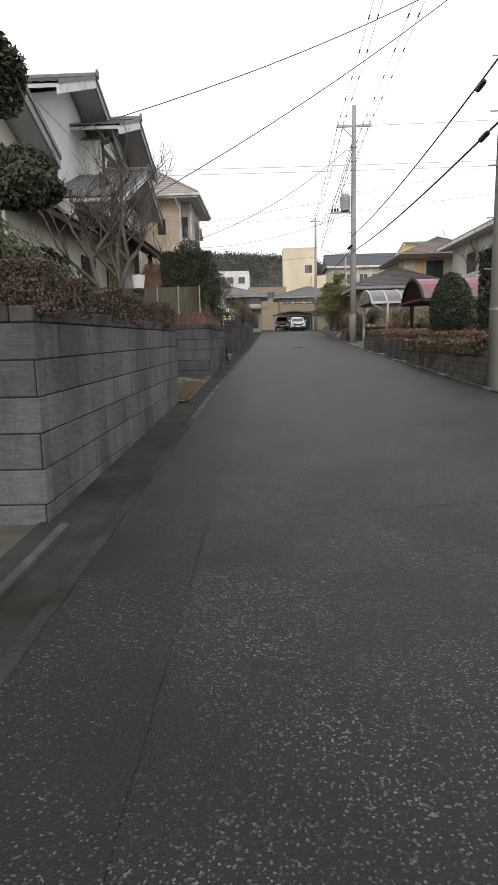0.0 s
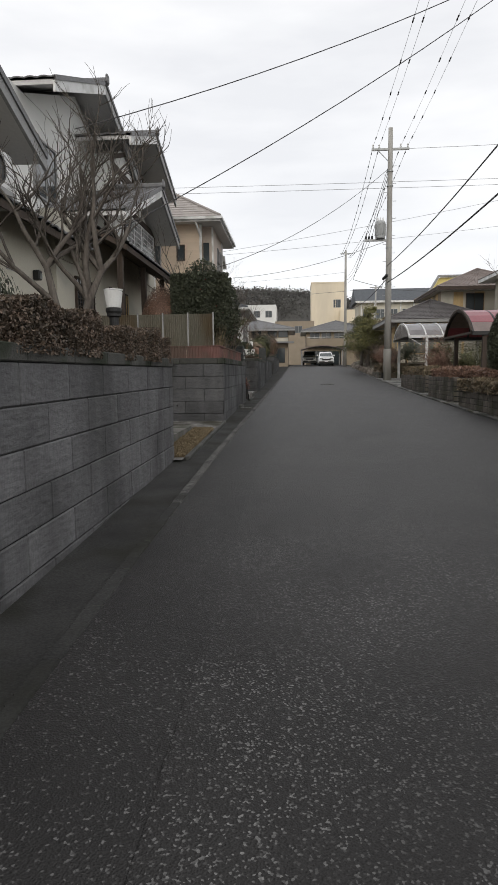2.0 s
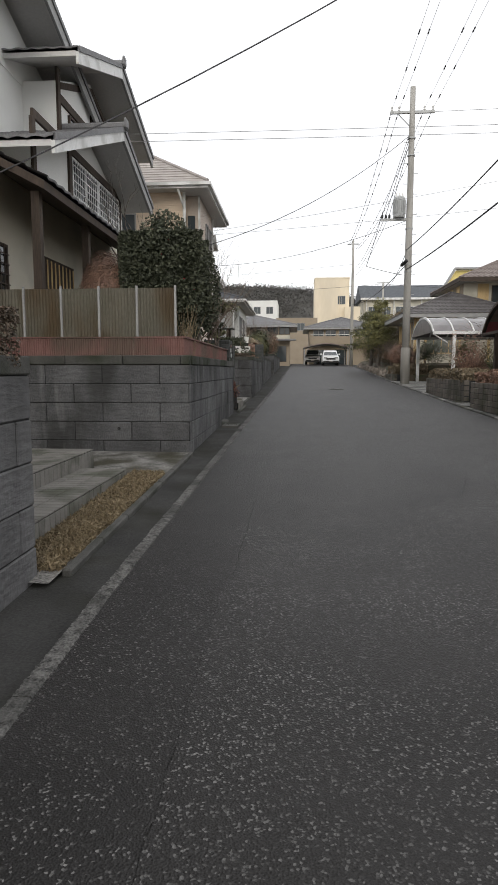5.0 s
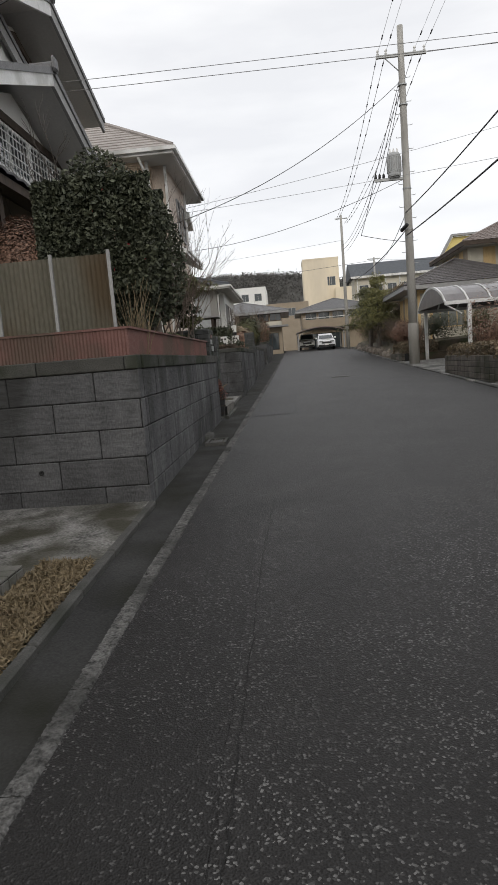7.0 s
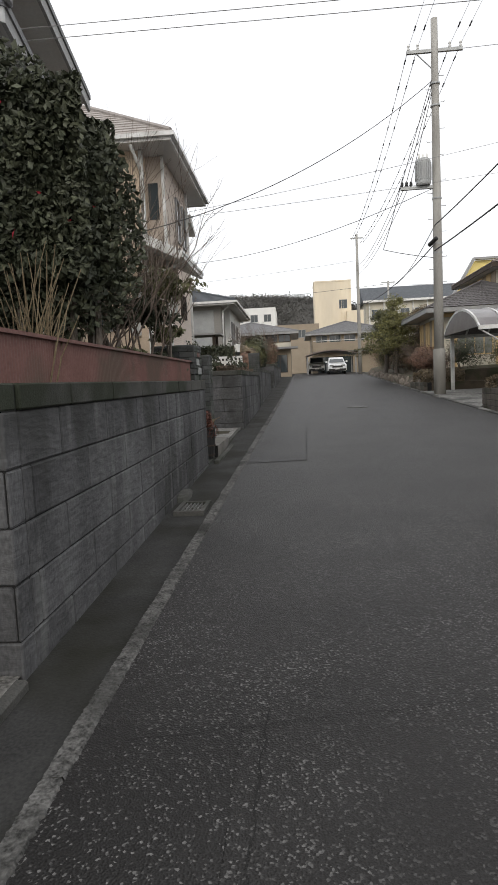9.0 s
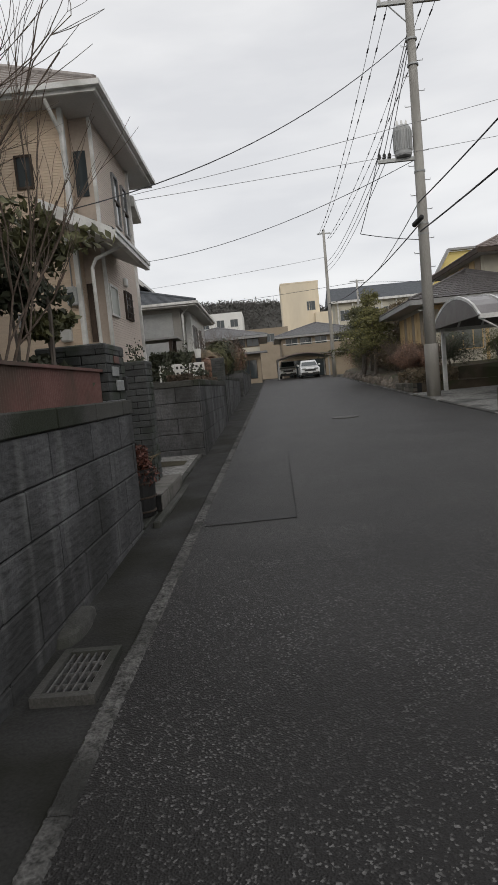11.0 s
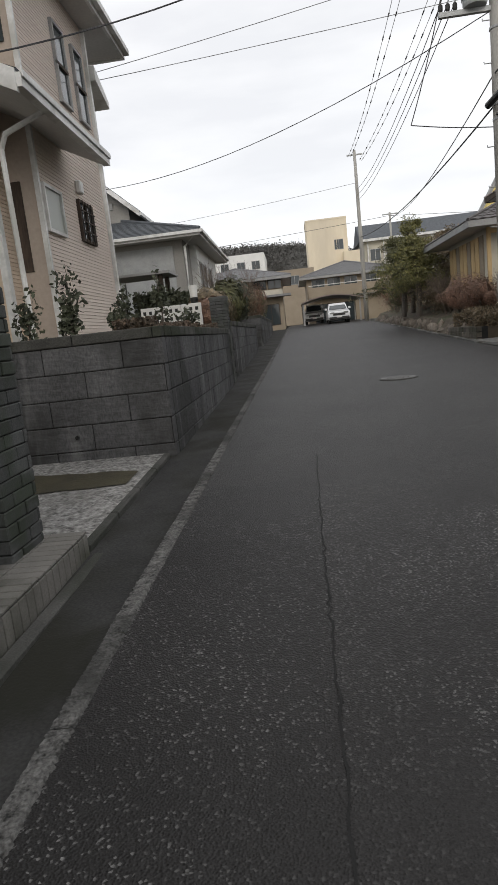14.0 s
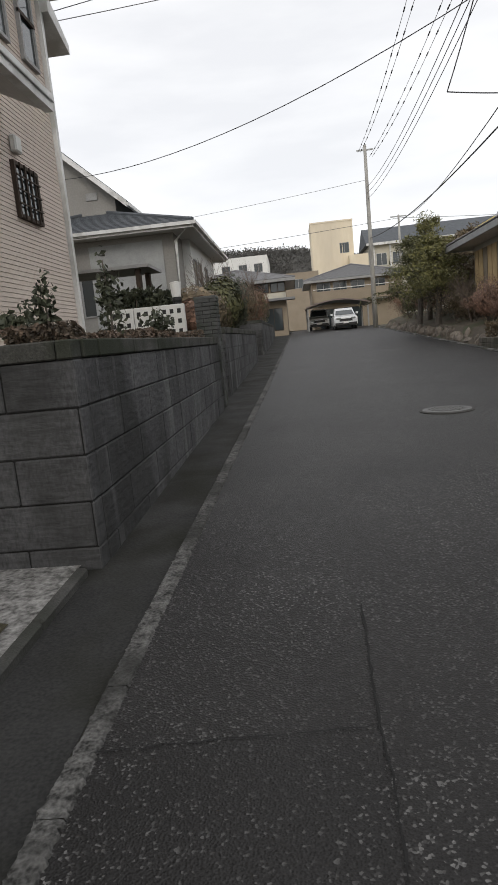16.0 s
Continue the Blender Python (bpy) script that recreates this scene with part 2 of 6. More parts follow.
SLATE = mat("slate_roof", (0.06, 0.068, 0.078), (0.11, 0.118, 0.13), scale=3, fine=40, bump=0.25, vary=0.15, obj=False, rough=0.75)
REDF = mat("red_brown_sheet", (0.13, 0.062, 0.052), (0.19, 0.095, 0.082), scale=4, fine=60, bump=0.15, rough=0.6, stain=(0.10, 0.065, 0.05), stain_scale=1.5)
WINE = mat("wine_red_panel", (0.20, 0.05, 0.065), (0.29, 0.08, 0.095), scale=2, fine=30, bump=0.05, rough=0.3)
SMOKE = mat("smoke_panel", (0.13, 0.12, 0.123), (0.20, 0.188, 0.188), scale=2, fine=30, bump=0.03, rough=0.25)
BROWNP = mat("brown_panel", (0.15, 0.115, 0.105), (0.22, 0.175, 0.16), scale=2, fine=30, bump=0.03, rough=0.35)
STEEL = mat("galvanised_steel", (0.28, 0.29, 0.29), (0.40, 0.41, 0.41), scale=6, fine=60, bump=0.1, rough=0.55, metal=0.5)
GATEM = mat("gate_paint", (0.22, 0.225, 0.235), (0.31, 0.315, 0.325), scale=4, fine=40, bump=0.05, rough=0.55)
WOODS = mat("woodland_floor", (0.055, 0.053, 0.048), (0.095, 0.090, 0.082), scale=0.35, fine=1.4, bump=0.3)
GREYM = mat("grey_paint", (0.30, 0.31, 0.31), (0.40, 0.41, 0.41), scale=4, fine=40, bump=0.05, rough=0.5)
POLE = mat("concrete_pole", (0.30, 0.29, 0.27), (0.42, 0.41, 0.38), scale=2.5, fine=60, bump=0.15, stain=(0.24, 0.23, 0.21), stain_scale=1.5, stretch=(1, 1, 0.2))
WIRE = mat("black_wire", (0.05, 0.05, 0.052), (0.075, 0.075, 0.078), bump=0)
WIREG = mat("grey_wire", (0.20, 0.20, 0.205), (0.27, 0.27, 0.275), bump=0)
BLACK = mat("black_metal", (0.012, 0.012, 0.012), (0.025, 0.025, 0.025), bump=0.05, rough=0.5)
RUBBER = mat("rubber", (0.012, 0.012, 0.012), (0.022, 0.022, 0.022), bump=0.1, rough=0.85)
CARW = mat("white_car_paint", (0.62, 0.63, 0.64), (0.70, 0.71, 0.72), bump=0, rough=0.25)
IRON = mat("cast_iron", (0.09, 0.09, 0.088), (0.20, 0.20, 0.195), scale=30, fine=90, bump=0.3, rough=0.6, metal=0.4)
TOWERM = mat("tower_concrete", (0.70, 0.61, 0.46), (0.78, 0.69, 0.54), scale=0.25, fine=3, bump=0.05, stain=(0.60, 0.53, 0.42), stain_scale=0.12, stretch=(1, 1, 0.3))
YELLOW = mat("yellow_siding", (0.70, 0.56, 0.20), (0.80, 0.66, 0.27), scale=1, fine=20, bump=0.1)
TAN = mat("tan_wall", (0.25, 0.205, 0.15), (0.33, 0.275, 0.21), scale=1, fine=20, bump=0.1)
GREYW = mat("grey_wall", (0.25, 0.24, 0.225), (0.32, 0.31, 0.29), scale=1, fine=20, bump=0.1)
STONE = mat("garden_stone", (0.10, 0.085, 0.07), (0.24, 0.205, 0.17), scale=4, fine=40, bump=0.6, vary=0.3)
GLASS = glass_mat("window_glass")
GLASSL = glass_mat("pale_glass", (0.20, 0.21, 0.20))
FROST = glass_mat("frosted_glass", (0.34, 0.36, 0.33))
FROST.node_tree.nodes["Principled BSDF"].inputs["Roughness"].default_value = 0.4
L_HEDGE = leaf_mat("hedge_leaf", (0.10, 0.082, 0.050), (0.22, 0.168, 0.11))
L_DARK = leaf_mat("evergreen_leaf", (0.036, 0.043, 0.028), (0.084, 0.092, 0.058), 0.6)
L_OLIVE = leaf_mat("olive_leaf", (0.060, 0.064, 0.031), (0.15, 0.148, 0.068))
L_WALL = leaf_mat("small_hedge_leaf", (0.055, 0.047, 0.034), (0.165, 0.118, 0.088))
L_RUST = leaf_mat("rust_leaf", (0.14, 0.082, 0.058), (0.26, 0.155, 0.11))
L_RED = leaf_mat("dry_red_leaf", (0.055, 0.020, 0.018), (0.15, 0.060, 0.038))
L_PINE = leaf_mat("pine_needle", (0.085, 0.088, 0.034), (0.235, 0.222, 0.085))
L_FOREST = leaf_mat("forest_leaf", (0.062, 0.061, 0.056), (0.105, 0.100, 0.092))
TRANS = mat("corrugated_plastic", (0.15, 0.142, 0.112), (0.22, 0.205, 0.165), scale=2.5, fine=40, bump=0.05, rough=0.35,
            stain=(0.13, 0.098, 0.062), stain_scale=1.3, stretch=(1, 1, 0.4))
TRANS.node_tree.nodes["Principled BSDF"].inputs["Transmission Weight"].default_value = 0.35
TRANS.node_tree.nodes["Principled BSDF"].inputs["IOR"].default_value = 1.1


# ---- building helpers ----
def gz(y):
    """Height of the road, which climbs gently."""
    if y < 33:
        return 0.027 * (y - 13)
    if y < 66:
        return 0.54 + 0.034 * (y - 33)
    return 1.66 + 0.012 * (min(y, 140) - 66)


def left_edge(y):
    return -0.005 + 0.0125 * min(max(0, y - 8), 60)


def right_edge(y):
    return 5.12 + 0.026 * min(max(0, y - 20), 50)


def link(name, bm, material, parent=None, label="", smooth=False):
    me = bpy.data.meshes.new(name)
    bm.normal_update()
    bm.to_mesh(me)
    bm.free()
    if material:
        me.materials.append(material)
    if smooth:
        me.polygons.foreach_set("use_smooth", [True] * len(me.polygons))
    ob = new(name, me)
    if parent:
        ob.parent = parent
    if label:
        tagged(ob, label)
    return ob


def part(name, bm, material, parent, label="", smooth=False):
    return link(name, bm, material, parent, label, smooth)


def raw(name, verts, faces, material, parent=None, smooth=False):
    me = bpy.data.meshes.new(name)
    me.from_pydata(verts, [], faces)
    me.materials.append(material)
    if smooth:
        me.polygons.foreach_set("use_smooth", [True] * len(me.polygons))
    ob = new(name, me)
    ob.parent = parent
    return ob


def thing(name, label, category, at=(0, 0, 0), group="", kind=""):
    ob = new(name)
    ob.empty_display_size = 0.1
    ob.location = at
    return tagged(ob, label, category, group, kind)


def box(bm, x0, x1, y0, y1, z0, z1, m=None):
    vs = [bm.verts.new((x, y, z)) for x in (x0, x1) for y in (y0, y1) for z in (z0, z1)]
    if m:
        for v in vs:
            v.co = m @ v.co
    for f in ((0, 1, 3, 2), (4, 6, 7, 5), (0, 4, 5, 1), (2, 3, 7, 6), (0, 2, 6, 4), (1, 5, 7, 3)):
        bm.faces.new([vs[i] for i in f])
    return bm


def bx(*a, bevel=0.0, m=None):
    bm = box(bmesh.new(), *a, m=m)
    if bevel:
        bmesh.ops.bevel(bm, geom=bm.edges[:], offset=bevel, segments=1, affect="EDGES")
    return bm


def prism(bm, pts, axis, lo, hi):
    """Extrudes a polygon given in the two other axes along axis (0, 1 or 2)."""
    def put(p, h):
        c = list(p)
        c.insert(axis, h)
        return bm.verts.new(c)
    a, b = [put(p, lo) for p in pts], [put(p, hi) for p in pts]
    n = len(pts)
    bm.faces.new(a[::-1]), bm.faces.new(b)
    for i in range(n):
        bm.faces.new((a[i], a[(i + 1) % n], b[(i + 1) % n], b[i]))
    bmesh.ops.recalc_face_normals(bm, faces=bm.faces[:])
    return bm


def tube(bm, pts, radii, sides=8, cap=True):
    rings = []
    for i, p in enumerate(pts):
        p = Vector(p)
        d = (Vector(pts[min(i + 1, len(pts) - 1)]) - Vector(pts[max(i - 1, 0)])).normalized()
        u = d.orthogonal().normalized() if abs(d.z) < 0.98 else Vector((1, 0, 0))
        u = (u - d * u.dot(d)).normalized()
        w = d.cross(u)
        r = radii[i] if isinstance(radii, (list, tuple)) else radii
        rings.append([bm.verts.new(p + r * (math.cos(a) * u + math.sin(a) * w)) for a in [2 * math.pi * k / sides for k in range(sides)]])
    for a, b in zip(rings, rings[1:]):
        for k in range(sides):
            bm.faces.new((a[k], a[(k + 1) % sides], b[(k + 1) % sides], b[k]))
    if cap:
        bm.faces.new(rings[0][::-1]), bm.faces.new(rings[-1])
    return bm


def lathe(bm, profile, at=(0, 0, 0), sides=20):
    x, y, z = at
    rings = [[bm.verts.new((x + r * math.cos(2 * math.pi * k / sides), y + r * math.sin(2 * math.pi * k / sides), z + h)) for k in range(sides)] for r, h in profile]
    for a, b in zip(rings, rings[1:]):
        for k in range(sides):
            bm.faces.new((a[k], a[(k + 1) % sides], b[(k + 1) % sides], b[k]))
    bm.faces.new(rings[0][::-1]), bm.faces.new(rings[-1])
    return bm


def leaves(name, centres, size, material, parent, seed=0, long=1.5):
    """A crown of single folded leaves, one at each centre."""
    rs = np.random.RandomState(seed)
    c = np.asarray(centres, float)
    n = len(c)
    d = rs.normal(size=(n, 3))
    d /= np.linalg.norm(d, axis=1)[:, None]
    u = np.cross(d, rs.normal(size=(n, 3)))
    u /= np.linalg.norm(u, axis=1)[:, None]
    w = np.cross(d, u)
    s = size * rs.uniform(0.6, 1.3, n)[:, None]
    v = np.stack([c - u * s * long * 0.5, c + w * s * 0.42 + d * s * 0.1, c + u * s * long * 0.5, c - w * s * 0.42 + d * s * 0.1], 1).reshape(-1, 3)
    f = np.arange(4 * n).reshape(n, 4)
    return raw(name, v.tolist(), f.tolist(), material, parent)


def blob(n, at, radii, seed=0, hollow=0.55, lumps=7, lump=0.3):
    """Points in an uneven crown: an ellipsoid with lumps and gaps."""
    rs = np.random.RandomState(seed)
    d = rs.normal(size=(n, 3))
    d /= np.linalg.norm(d, axis=1)[:, None]
    r = rs.uniform(hollow**3, 1, n) ** (1 / 3)
    ks = rs.normal(size=(lumps, 3)) * 2.2
    ph = rs.uniform(0, 6.28, lumps)
    wob = 1 + lump * np.sin(d @ ks.T + ph).mean(1) * 1.6
    return d * (r * wob)[:, None] * np.array(radii) + np.array(at)


def slab_points(n, x0, x1, y0, y1, z0, z1, seed=0, wob=0.08):
    """Points through a clipped hedge, thickest near its faces."""
    rs = np.random.RandomState(seed)
    p = rs.uniform(0, 1, (n, 3))
    side = rs.randint(0, 5, n)
    q = rs.uniform(0, 1, n) ** 2 * 0.25
    p[side == 0, 0] = q[side == 0]
    p[side == 1, 0] = 1 - q[side == 1]
    p[side == 2, 1] = q[side == 2]
    p[side >= 3, 2] = 1 - q[side >= 3]
    w = np.sin(p[:, 1] * (y1 - y0) * 4.1 + seed) * np.cos(p[:, 1] * (y1 - y0) * 1.7) * wob
    return np.stack([x0 + p[:, 0] * (x1 - x0) + w, y0 + p[:, 1] * (y1 - y0), z0 + p[:, 2] * (z1 - z0) + w * p[:, 2]], 1)


def branching(bm, at, height, spread, seed, radius=0.06, depth=4, forks=3, lean=(0, 0, 1), sides=5, up=0.25, first=0.4):
    """Grows a bare tree of tapered limbs; returns the tips."""
    rs = random.Random(seed)
    tips = []

    def grow(p, d, length, r, level):
        pts, rad, n = [p], [r], 3
        for k in range(n):
            d = (d + Vector((rs.uniform(-1, 1), rs.uniform(-1, 1), rs.uniform(-0.6, 1) * up * 2)) * 0.22).normalized()
            p = p + d * length / n
            pts.append(p)
            rad.append(r * (1 - 0.45 * (k + 1) / n))
        tube(bm, pts, rad, sides if level < 2 else 3, cap=False)
        if level >= depth:
            tips.append(p)
            return
        for k in range(forks if level else forks + 1):
            o = Vector((rs.uniform(-1, 1), rs.uniform(-1, 1), rs.uniform(-0.15, 0.7)))
            start = pts[rs.choice((1, 2, 3, 3))] if level else pts[-1 if k else 2]
            grow(start, (d + o * spread).normalized(), length * rs.uniform(0.55, 0.8), r * 0.55, level + 1)

    grow(Vector(at), Vector(lean).normalized(), height * first, radius, 0)
    return tips


def bare_tree(name, at, height, seed, label, spread=0.9, radius=0.06, depth=4, forks=3, material=None, stems=1, lean=(0, 0, 1), category="tree", first=0.4, fan=0.35):
    t = thing(name, label, category, at)
    rs = random.Random(seed)
    for s in range(stems):
        bm = bmesh.new()
        le = Vector(lean) + Vector((rs.uniform(-fan, fan), rs.uniform(-fan, fan), 0)) * (stems > 1)
        branching(bm, (rs.uniform(-0.12, 0.12) * (stems > 1), rs.uniform(-0.12, 0.12) * (stems > 1), -0.05), height, spread, seed + s, radius, depth, forks, le, first=first)
        part("stem" if stems > 1 else "trunk", bm, material or BARK, t, smooth=True)
    return t


def shrub(name, at, radii, n, size, material, seed, label, category="shrub", hollow=0.5, lump=0.35, stems=5, group=""):
    """A bush: a few stems and a crown of leaves; at is the foot."""
    t = thing(name, label, category, at, group)
    rs = random.Random(seed)
    for k in range(stems):
        a = rs.uniform(0, 6.28)
        tip = Vector((math.cos(a) * radii[0] * 0.5, math.sin(a) * radii[1] * 0.5, radii[2] * rs.uniform(1.0, 1.5)))
        part("stem", tube(bmesh.new(), [(tip.x * 0.1, tip.y * 0.1, -0.05), tip * 0.55, tip], [0.022, 0.015, 0.006], 5), BARK, t)
    leaves("foliage", blob(n, (0, 0, radii[2] * 1.02), radii, seed, hollow, lump=lump), size, material, t, seed)
    return t

# ---- ground, road and kerbs ----
YS = [-60, -30, -15, -8, -4] + [y for y in range(-2, 68, 1)] + [72, 80, 95, 115, 140]


def strip(name, material, f0, f1, dz, ys, label, category, cols=1, crown=0.0):
    """A long sheet along the road between two edges."""
    bm = bmesh.new()
    rows = []
    for y in ys:
        a, b = f0(y), f1(y)
        rows.append([bm.verts.new((a + (b - a) * k / cols, y, gz(y) + dz + crown * 4 * (k / cols) * (1 - k / cols))) for k in range(cols + 1)])
    for r, s in zip(rows, rows[1:]):
        for k in range(cols):
            bm.faces.new((r[k], r[k + 1], s[k + 1], s[k]))
    return tagged(link(name, bm, material), label, category, kind="structure")


gb = bmesh.new()
gxs, gys = [-900, -300, -80, -20, 0, 20, 80, 300, 900], [-600, -200] + YS + [220, 500, 1500]
gv = [[gb.verts.new((x, y, gz(y) - 0.05)) for x in gxs] for y in gys]
for r, s in zip(gv, gv[1:]):
    for k in range(len(gxs) - 1):
        gb.faces.new((r[k], r[k + 1], s[k + 1], s[k]))
tagged(link("ground", gb, FIELD), "bare earth and grass ground around the street", "ground", kind="structure")
road = strip("road", ASPHALT, left_edge, right_edge, 0.0, YS, "worn dark grey asphalt road with pale chips", "road", cols=6, crown=0.03)
strip("gutter", ASPHALT_OLD, lambda y: -0.62, lambda y: left_edge(y) - 0.10, -0.03, YS, "mossy dark gutter strip beside the road", "gutter")
strip("gutter_right", ASPHALT_OLD, right_edge, lambda y: right_edge(y) + 0.5, -0.02, YS, "dark gutter strip beside the road", "gutter")


def road_top(x, y):
    """Height of the cambered road surface."""
    f = (x - left_edge(y)) / (right_edge(y) - left_edge(y))
    return gz(y) + 0.12 * f * (1 - f)


def patch(f1, y0, y1):
    """A trench refilled with darker asphalt beside the gutter, a little proud of the old road."""
    bm = bmesh.new()
    n = max(2, int((y1 - y0) / 0.1))
    rows = []
    for i in range(n + 1):
        y = y0 + (y1 - y0) * i / n
        a, b = left_edge(y) + 0.02, f1(y) + 0.012 * noise.noise((y * 6, 3, 0)) + 0.008 * noise.noise((y * 23, 8, 0))
        rows.append([bm.verts.new((a + (b - a) * k / 3, y, road_top(a + (b - a) * k / 3, y) + 0.005)) for k in range(4)])
    for q, w in zip(rows, rows[1:]):
        for k in range(3):
            bm.faces.new((q[k], q[k + 1], w[k + 1], w[k]))
    return part("asphalt_patch", bm, PATCH, road, "darker refilled asphalt trench")


patch(lambda y: 0.62, -4, 12.5)
patch(lambda y: 0.97 + 0.015 * (y - 18.69), 18.69, 22.08)


def edge_stones():
    """Pale lip of the gutter, cast in short lengths."""
    t = thing("gutter_lip", "pale worn concrete gutter edge along the asphalt", "kerb", kind="structure")
    y = -4.0
    while y < 64:
        ln = 0.6 if y < 34 else 2.0
        bm = bmesh.new()
        n = 60
        rows = []
        for i in range(n + 1):
            a = y + ln * i / n - (0.003 if i == n else 0)
            e = left_edge(a) + 0.012
            w0, w1 = 0.006 * noise.noise((a * 3, 0, 0)) + 0.008 * noise.noise((a * 37, 2, 0)) + 0.008 * noise.noise((a * 90, 5, 0)), 0.008 * noise.noise((a * 3, 7, 0)) + 0.009 * noise.noise((a * 33, 9, 0)) + 0.009 * noise.noise((a * 85, 3, 0))
            rows.append([bm.verts.new(q) for q in ((e - 0.10 + w1, a, gz(a) - 0.045), (e - 0.088 + w1, a, gz(a) + 0.008), (e - 0.012 + w0, a, gz(a) + 0.011 + 0.004 * noise.noise((a * 9, 3, 0))), (e + w0, a, gz(a) - 0.01))])
        for r, q in zip(rows, rows[1:]):
            for k in range(3):
                bm.faces.new((r[k], r[k + 1], q[k + 1], q[k]))
        part("kerb_stone", bm, LIP if y > 5.5 else ASPHALT_OLD, t)
        y += ln


edge_stones()


def crack(pts, width, seed):
    rs = random.Random(seed)
    bm = bmesh.new()
    prev = None
    for (x0, y0), (x1, y1) in zip(pts, pts[1:]):
        n = max(3, int(math.hypot(x1 - x0, y1 - y0) / 0.05))
        nx, ny = -(y1 - y0), x1 - x0
        ln = math.hypot(nx, ny)
        for i in range(n + 1):
            f = i / n
            j, w = rs.gauss(0, 0.005), width * rs.uniform(0.35, 1.15)
            c = (x0 + (x1 - x0) * f + nx / ln * j, y0 + (y1 - y0) * f + ny / ln * j)
            top = gz(c[1]) + 0.03 * 4 * max(0, min(1, (c[0] / 5.1))) * (1 - max(0, min(1, c[0] / 5.1))) + 0.005
            cur = [bm.verts.new((c[0] + nx / ln * s * w, c[1] + ny / ln * s * w, top)) for s in (-1, 1)]
            if prev:
                bm.faces.new((prev[0], prev[1], cur[1], cur[0]))
            prev = cur
    ob = part("crack", bm, CRACK, road)
    return ob


crack([(0.5, 1.0), (0.65, 1.13), (0.92, 1.25), (1.32, 1.34), (1.84, 1.45), (3.2, 1.7)], 0.004, 1)
crack([(0.12, 18.60), (0.97, 18.69)], 0.0035, 2)
crack([(0.97, 18.69), (1.0, 20.4), (1.03, 22.10), (1.06, 22.9)], 0.0045, 3)
crack([(0.17, 22.06), (1.03, 22.10)], 0.003, 5)
crack([(0.66, 8.1), (0.67, 11.1), (0.72, 12.6)], 0.0025, 6)
crack([(1.9, 9.6), (2.6, 10.4), (2.9, 11.4)], 0.003, 7)
crack([(0.2, 12.4), (1.9, 12.7), (3.4, 12.8)], 0.002, 8)

manhole = thing("manhole_cover", "round worn iron manhole cover set in asphalt", "manhole", (2.55, 27.65, gz(27.65) + 0.03))
manhole.scale = (0.86, 0.86, 1.0)
part("rim", lathe(bmesh.new(), [(0.36, -0.03), (0.36, 0.004), (0.345, 0.006)], sides=32), KERB, manhole)
bm = lathe(bmesh.new(), [(0.32, 0.0), (0.32, 0.012), (0.30, 0.014)], sides=32)
for i in range(-5, 6):
    for j in range(-5, 6):
        if i * i + j * j < 24:
            box(bm, i * 0.052 - 0.018, i * 0.052 + 0.018, j * 0.052 - 0.018, j * 0.052 + 0.018, 0.012, 0.02)
part("lid", bm, IRON, manhole)

grate = thing("gutter_grate", "steel drain grating in a rough concrete frame in the gutter", "drain grate", (-0.17, 16.17, gz(16.17) - 0.02))
grate.scale = (0.8, 0.74, 1.0)
bm = bmesh.new()
box(bm, -0.19, -0.14, -0.34, 0.34, -0.05, 0.03), box(bm, 0.12, 0.17, -0.34, 0.34, -0.05, 0.03)
box(bm, -0.14, 0.12, -0.34, -0.28, -0.05, 0.028), box(bm, -0.14, 0.12, 0.28, 0.34, -0.05, 0.028)
part("frame", bm, KERB, grate)
for i in range(6):
    part("bar", bx(-0.125 + i * 0.046, -0.113 + i * 0.046, -0.28, 0.28, -0.02, 0.018), IRON, grate)
for i in range(3):
    part("crossbar", bx(-0.14, 0.12, -0.15 + i * 0.15, -0.14 + i * 0.15, -0.022, 0.012), IRON, grate)
part("pit", bx(-0.14, 0.12, -0.28, 0.28, -0.06, -0.03), MORTAR, grate)
# broken concrete hump beside the grate
hump = thing("concrete_patch", "lumpy broken concrete patch at the foot of the wall", "concrete patch", (-0.4, 16.75, gz(16.7)))
bm = bmesh.new()
lathe(bm, [(0.24, -0.05), (0.22, 0.01), (0.19, 0.03), (0.10, 0.035), (0.03, 0.045)], sides=17)
for v in bm.verts:
    v.co.x *= 0.55 + 0.2 * noise.noise(v.co * 6)
    v.co.y *= 1.1 + 0.3 * noise.noise(v.co * 5)
part("lump", bm, KERB, hump)

# ---- block walls ----
CACHE = {}


def piece(ln, h, d, material, bevel=0.008):
    key = (round(ln, 2), round(h, 3), d, material.name)
    if key not in CACHE:
        bm = bx(0, ln, 0, d, 0, h, bevel=bevel)
        me = bpy.data.meshes.new("block")
        bm.to_mesh(me)
        bm.free()
        me.materials.append(material)
        CACHE[key] = me
    return CACHE[key]


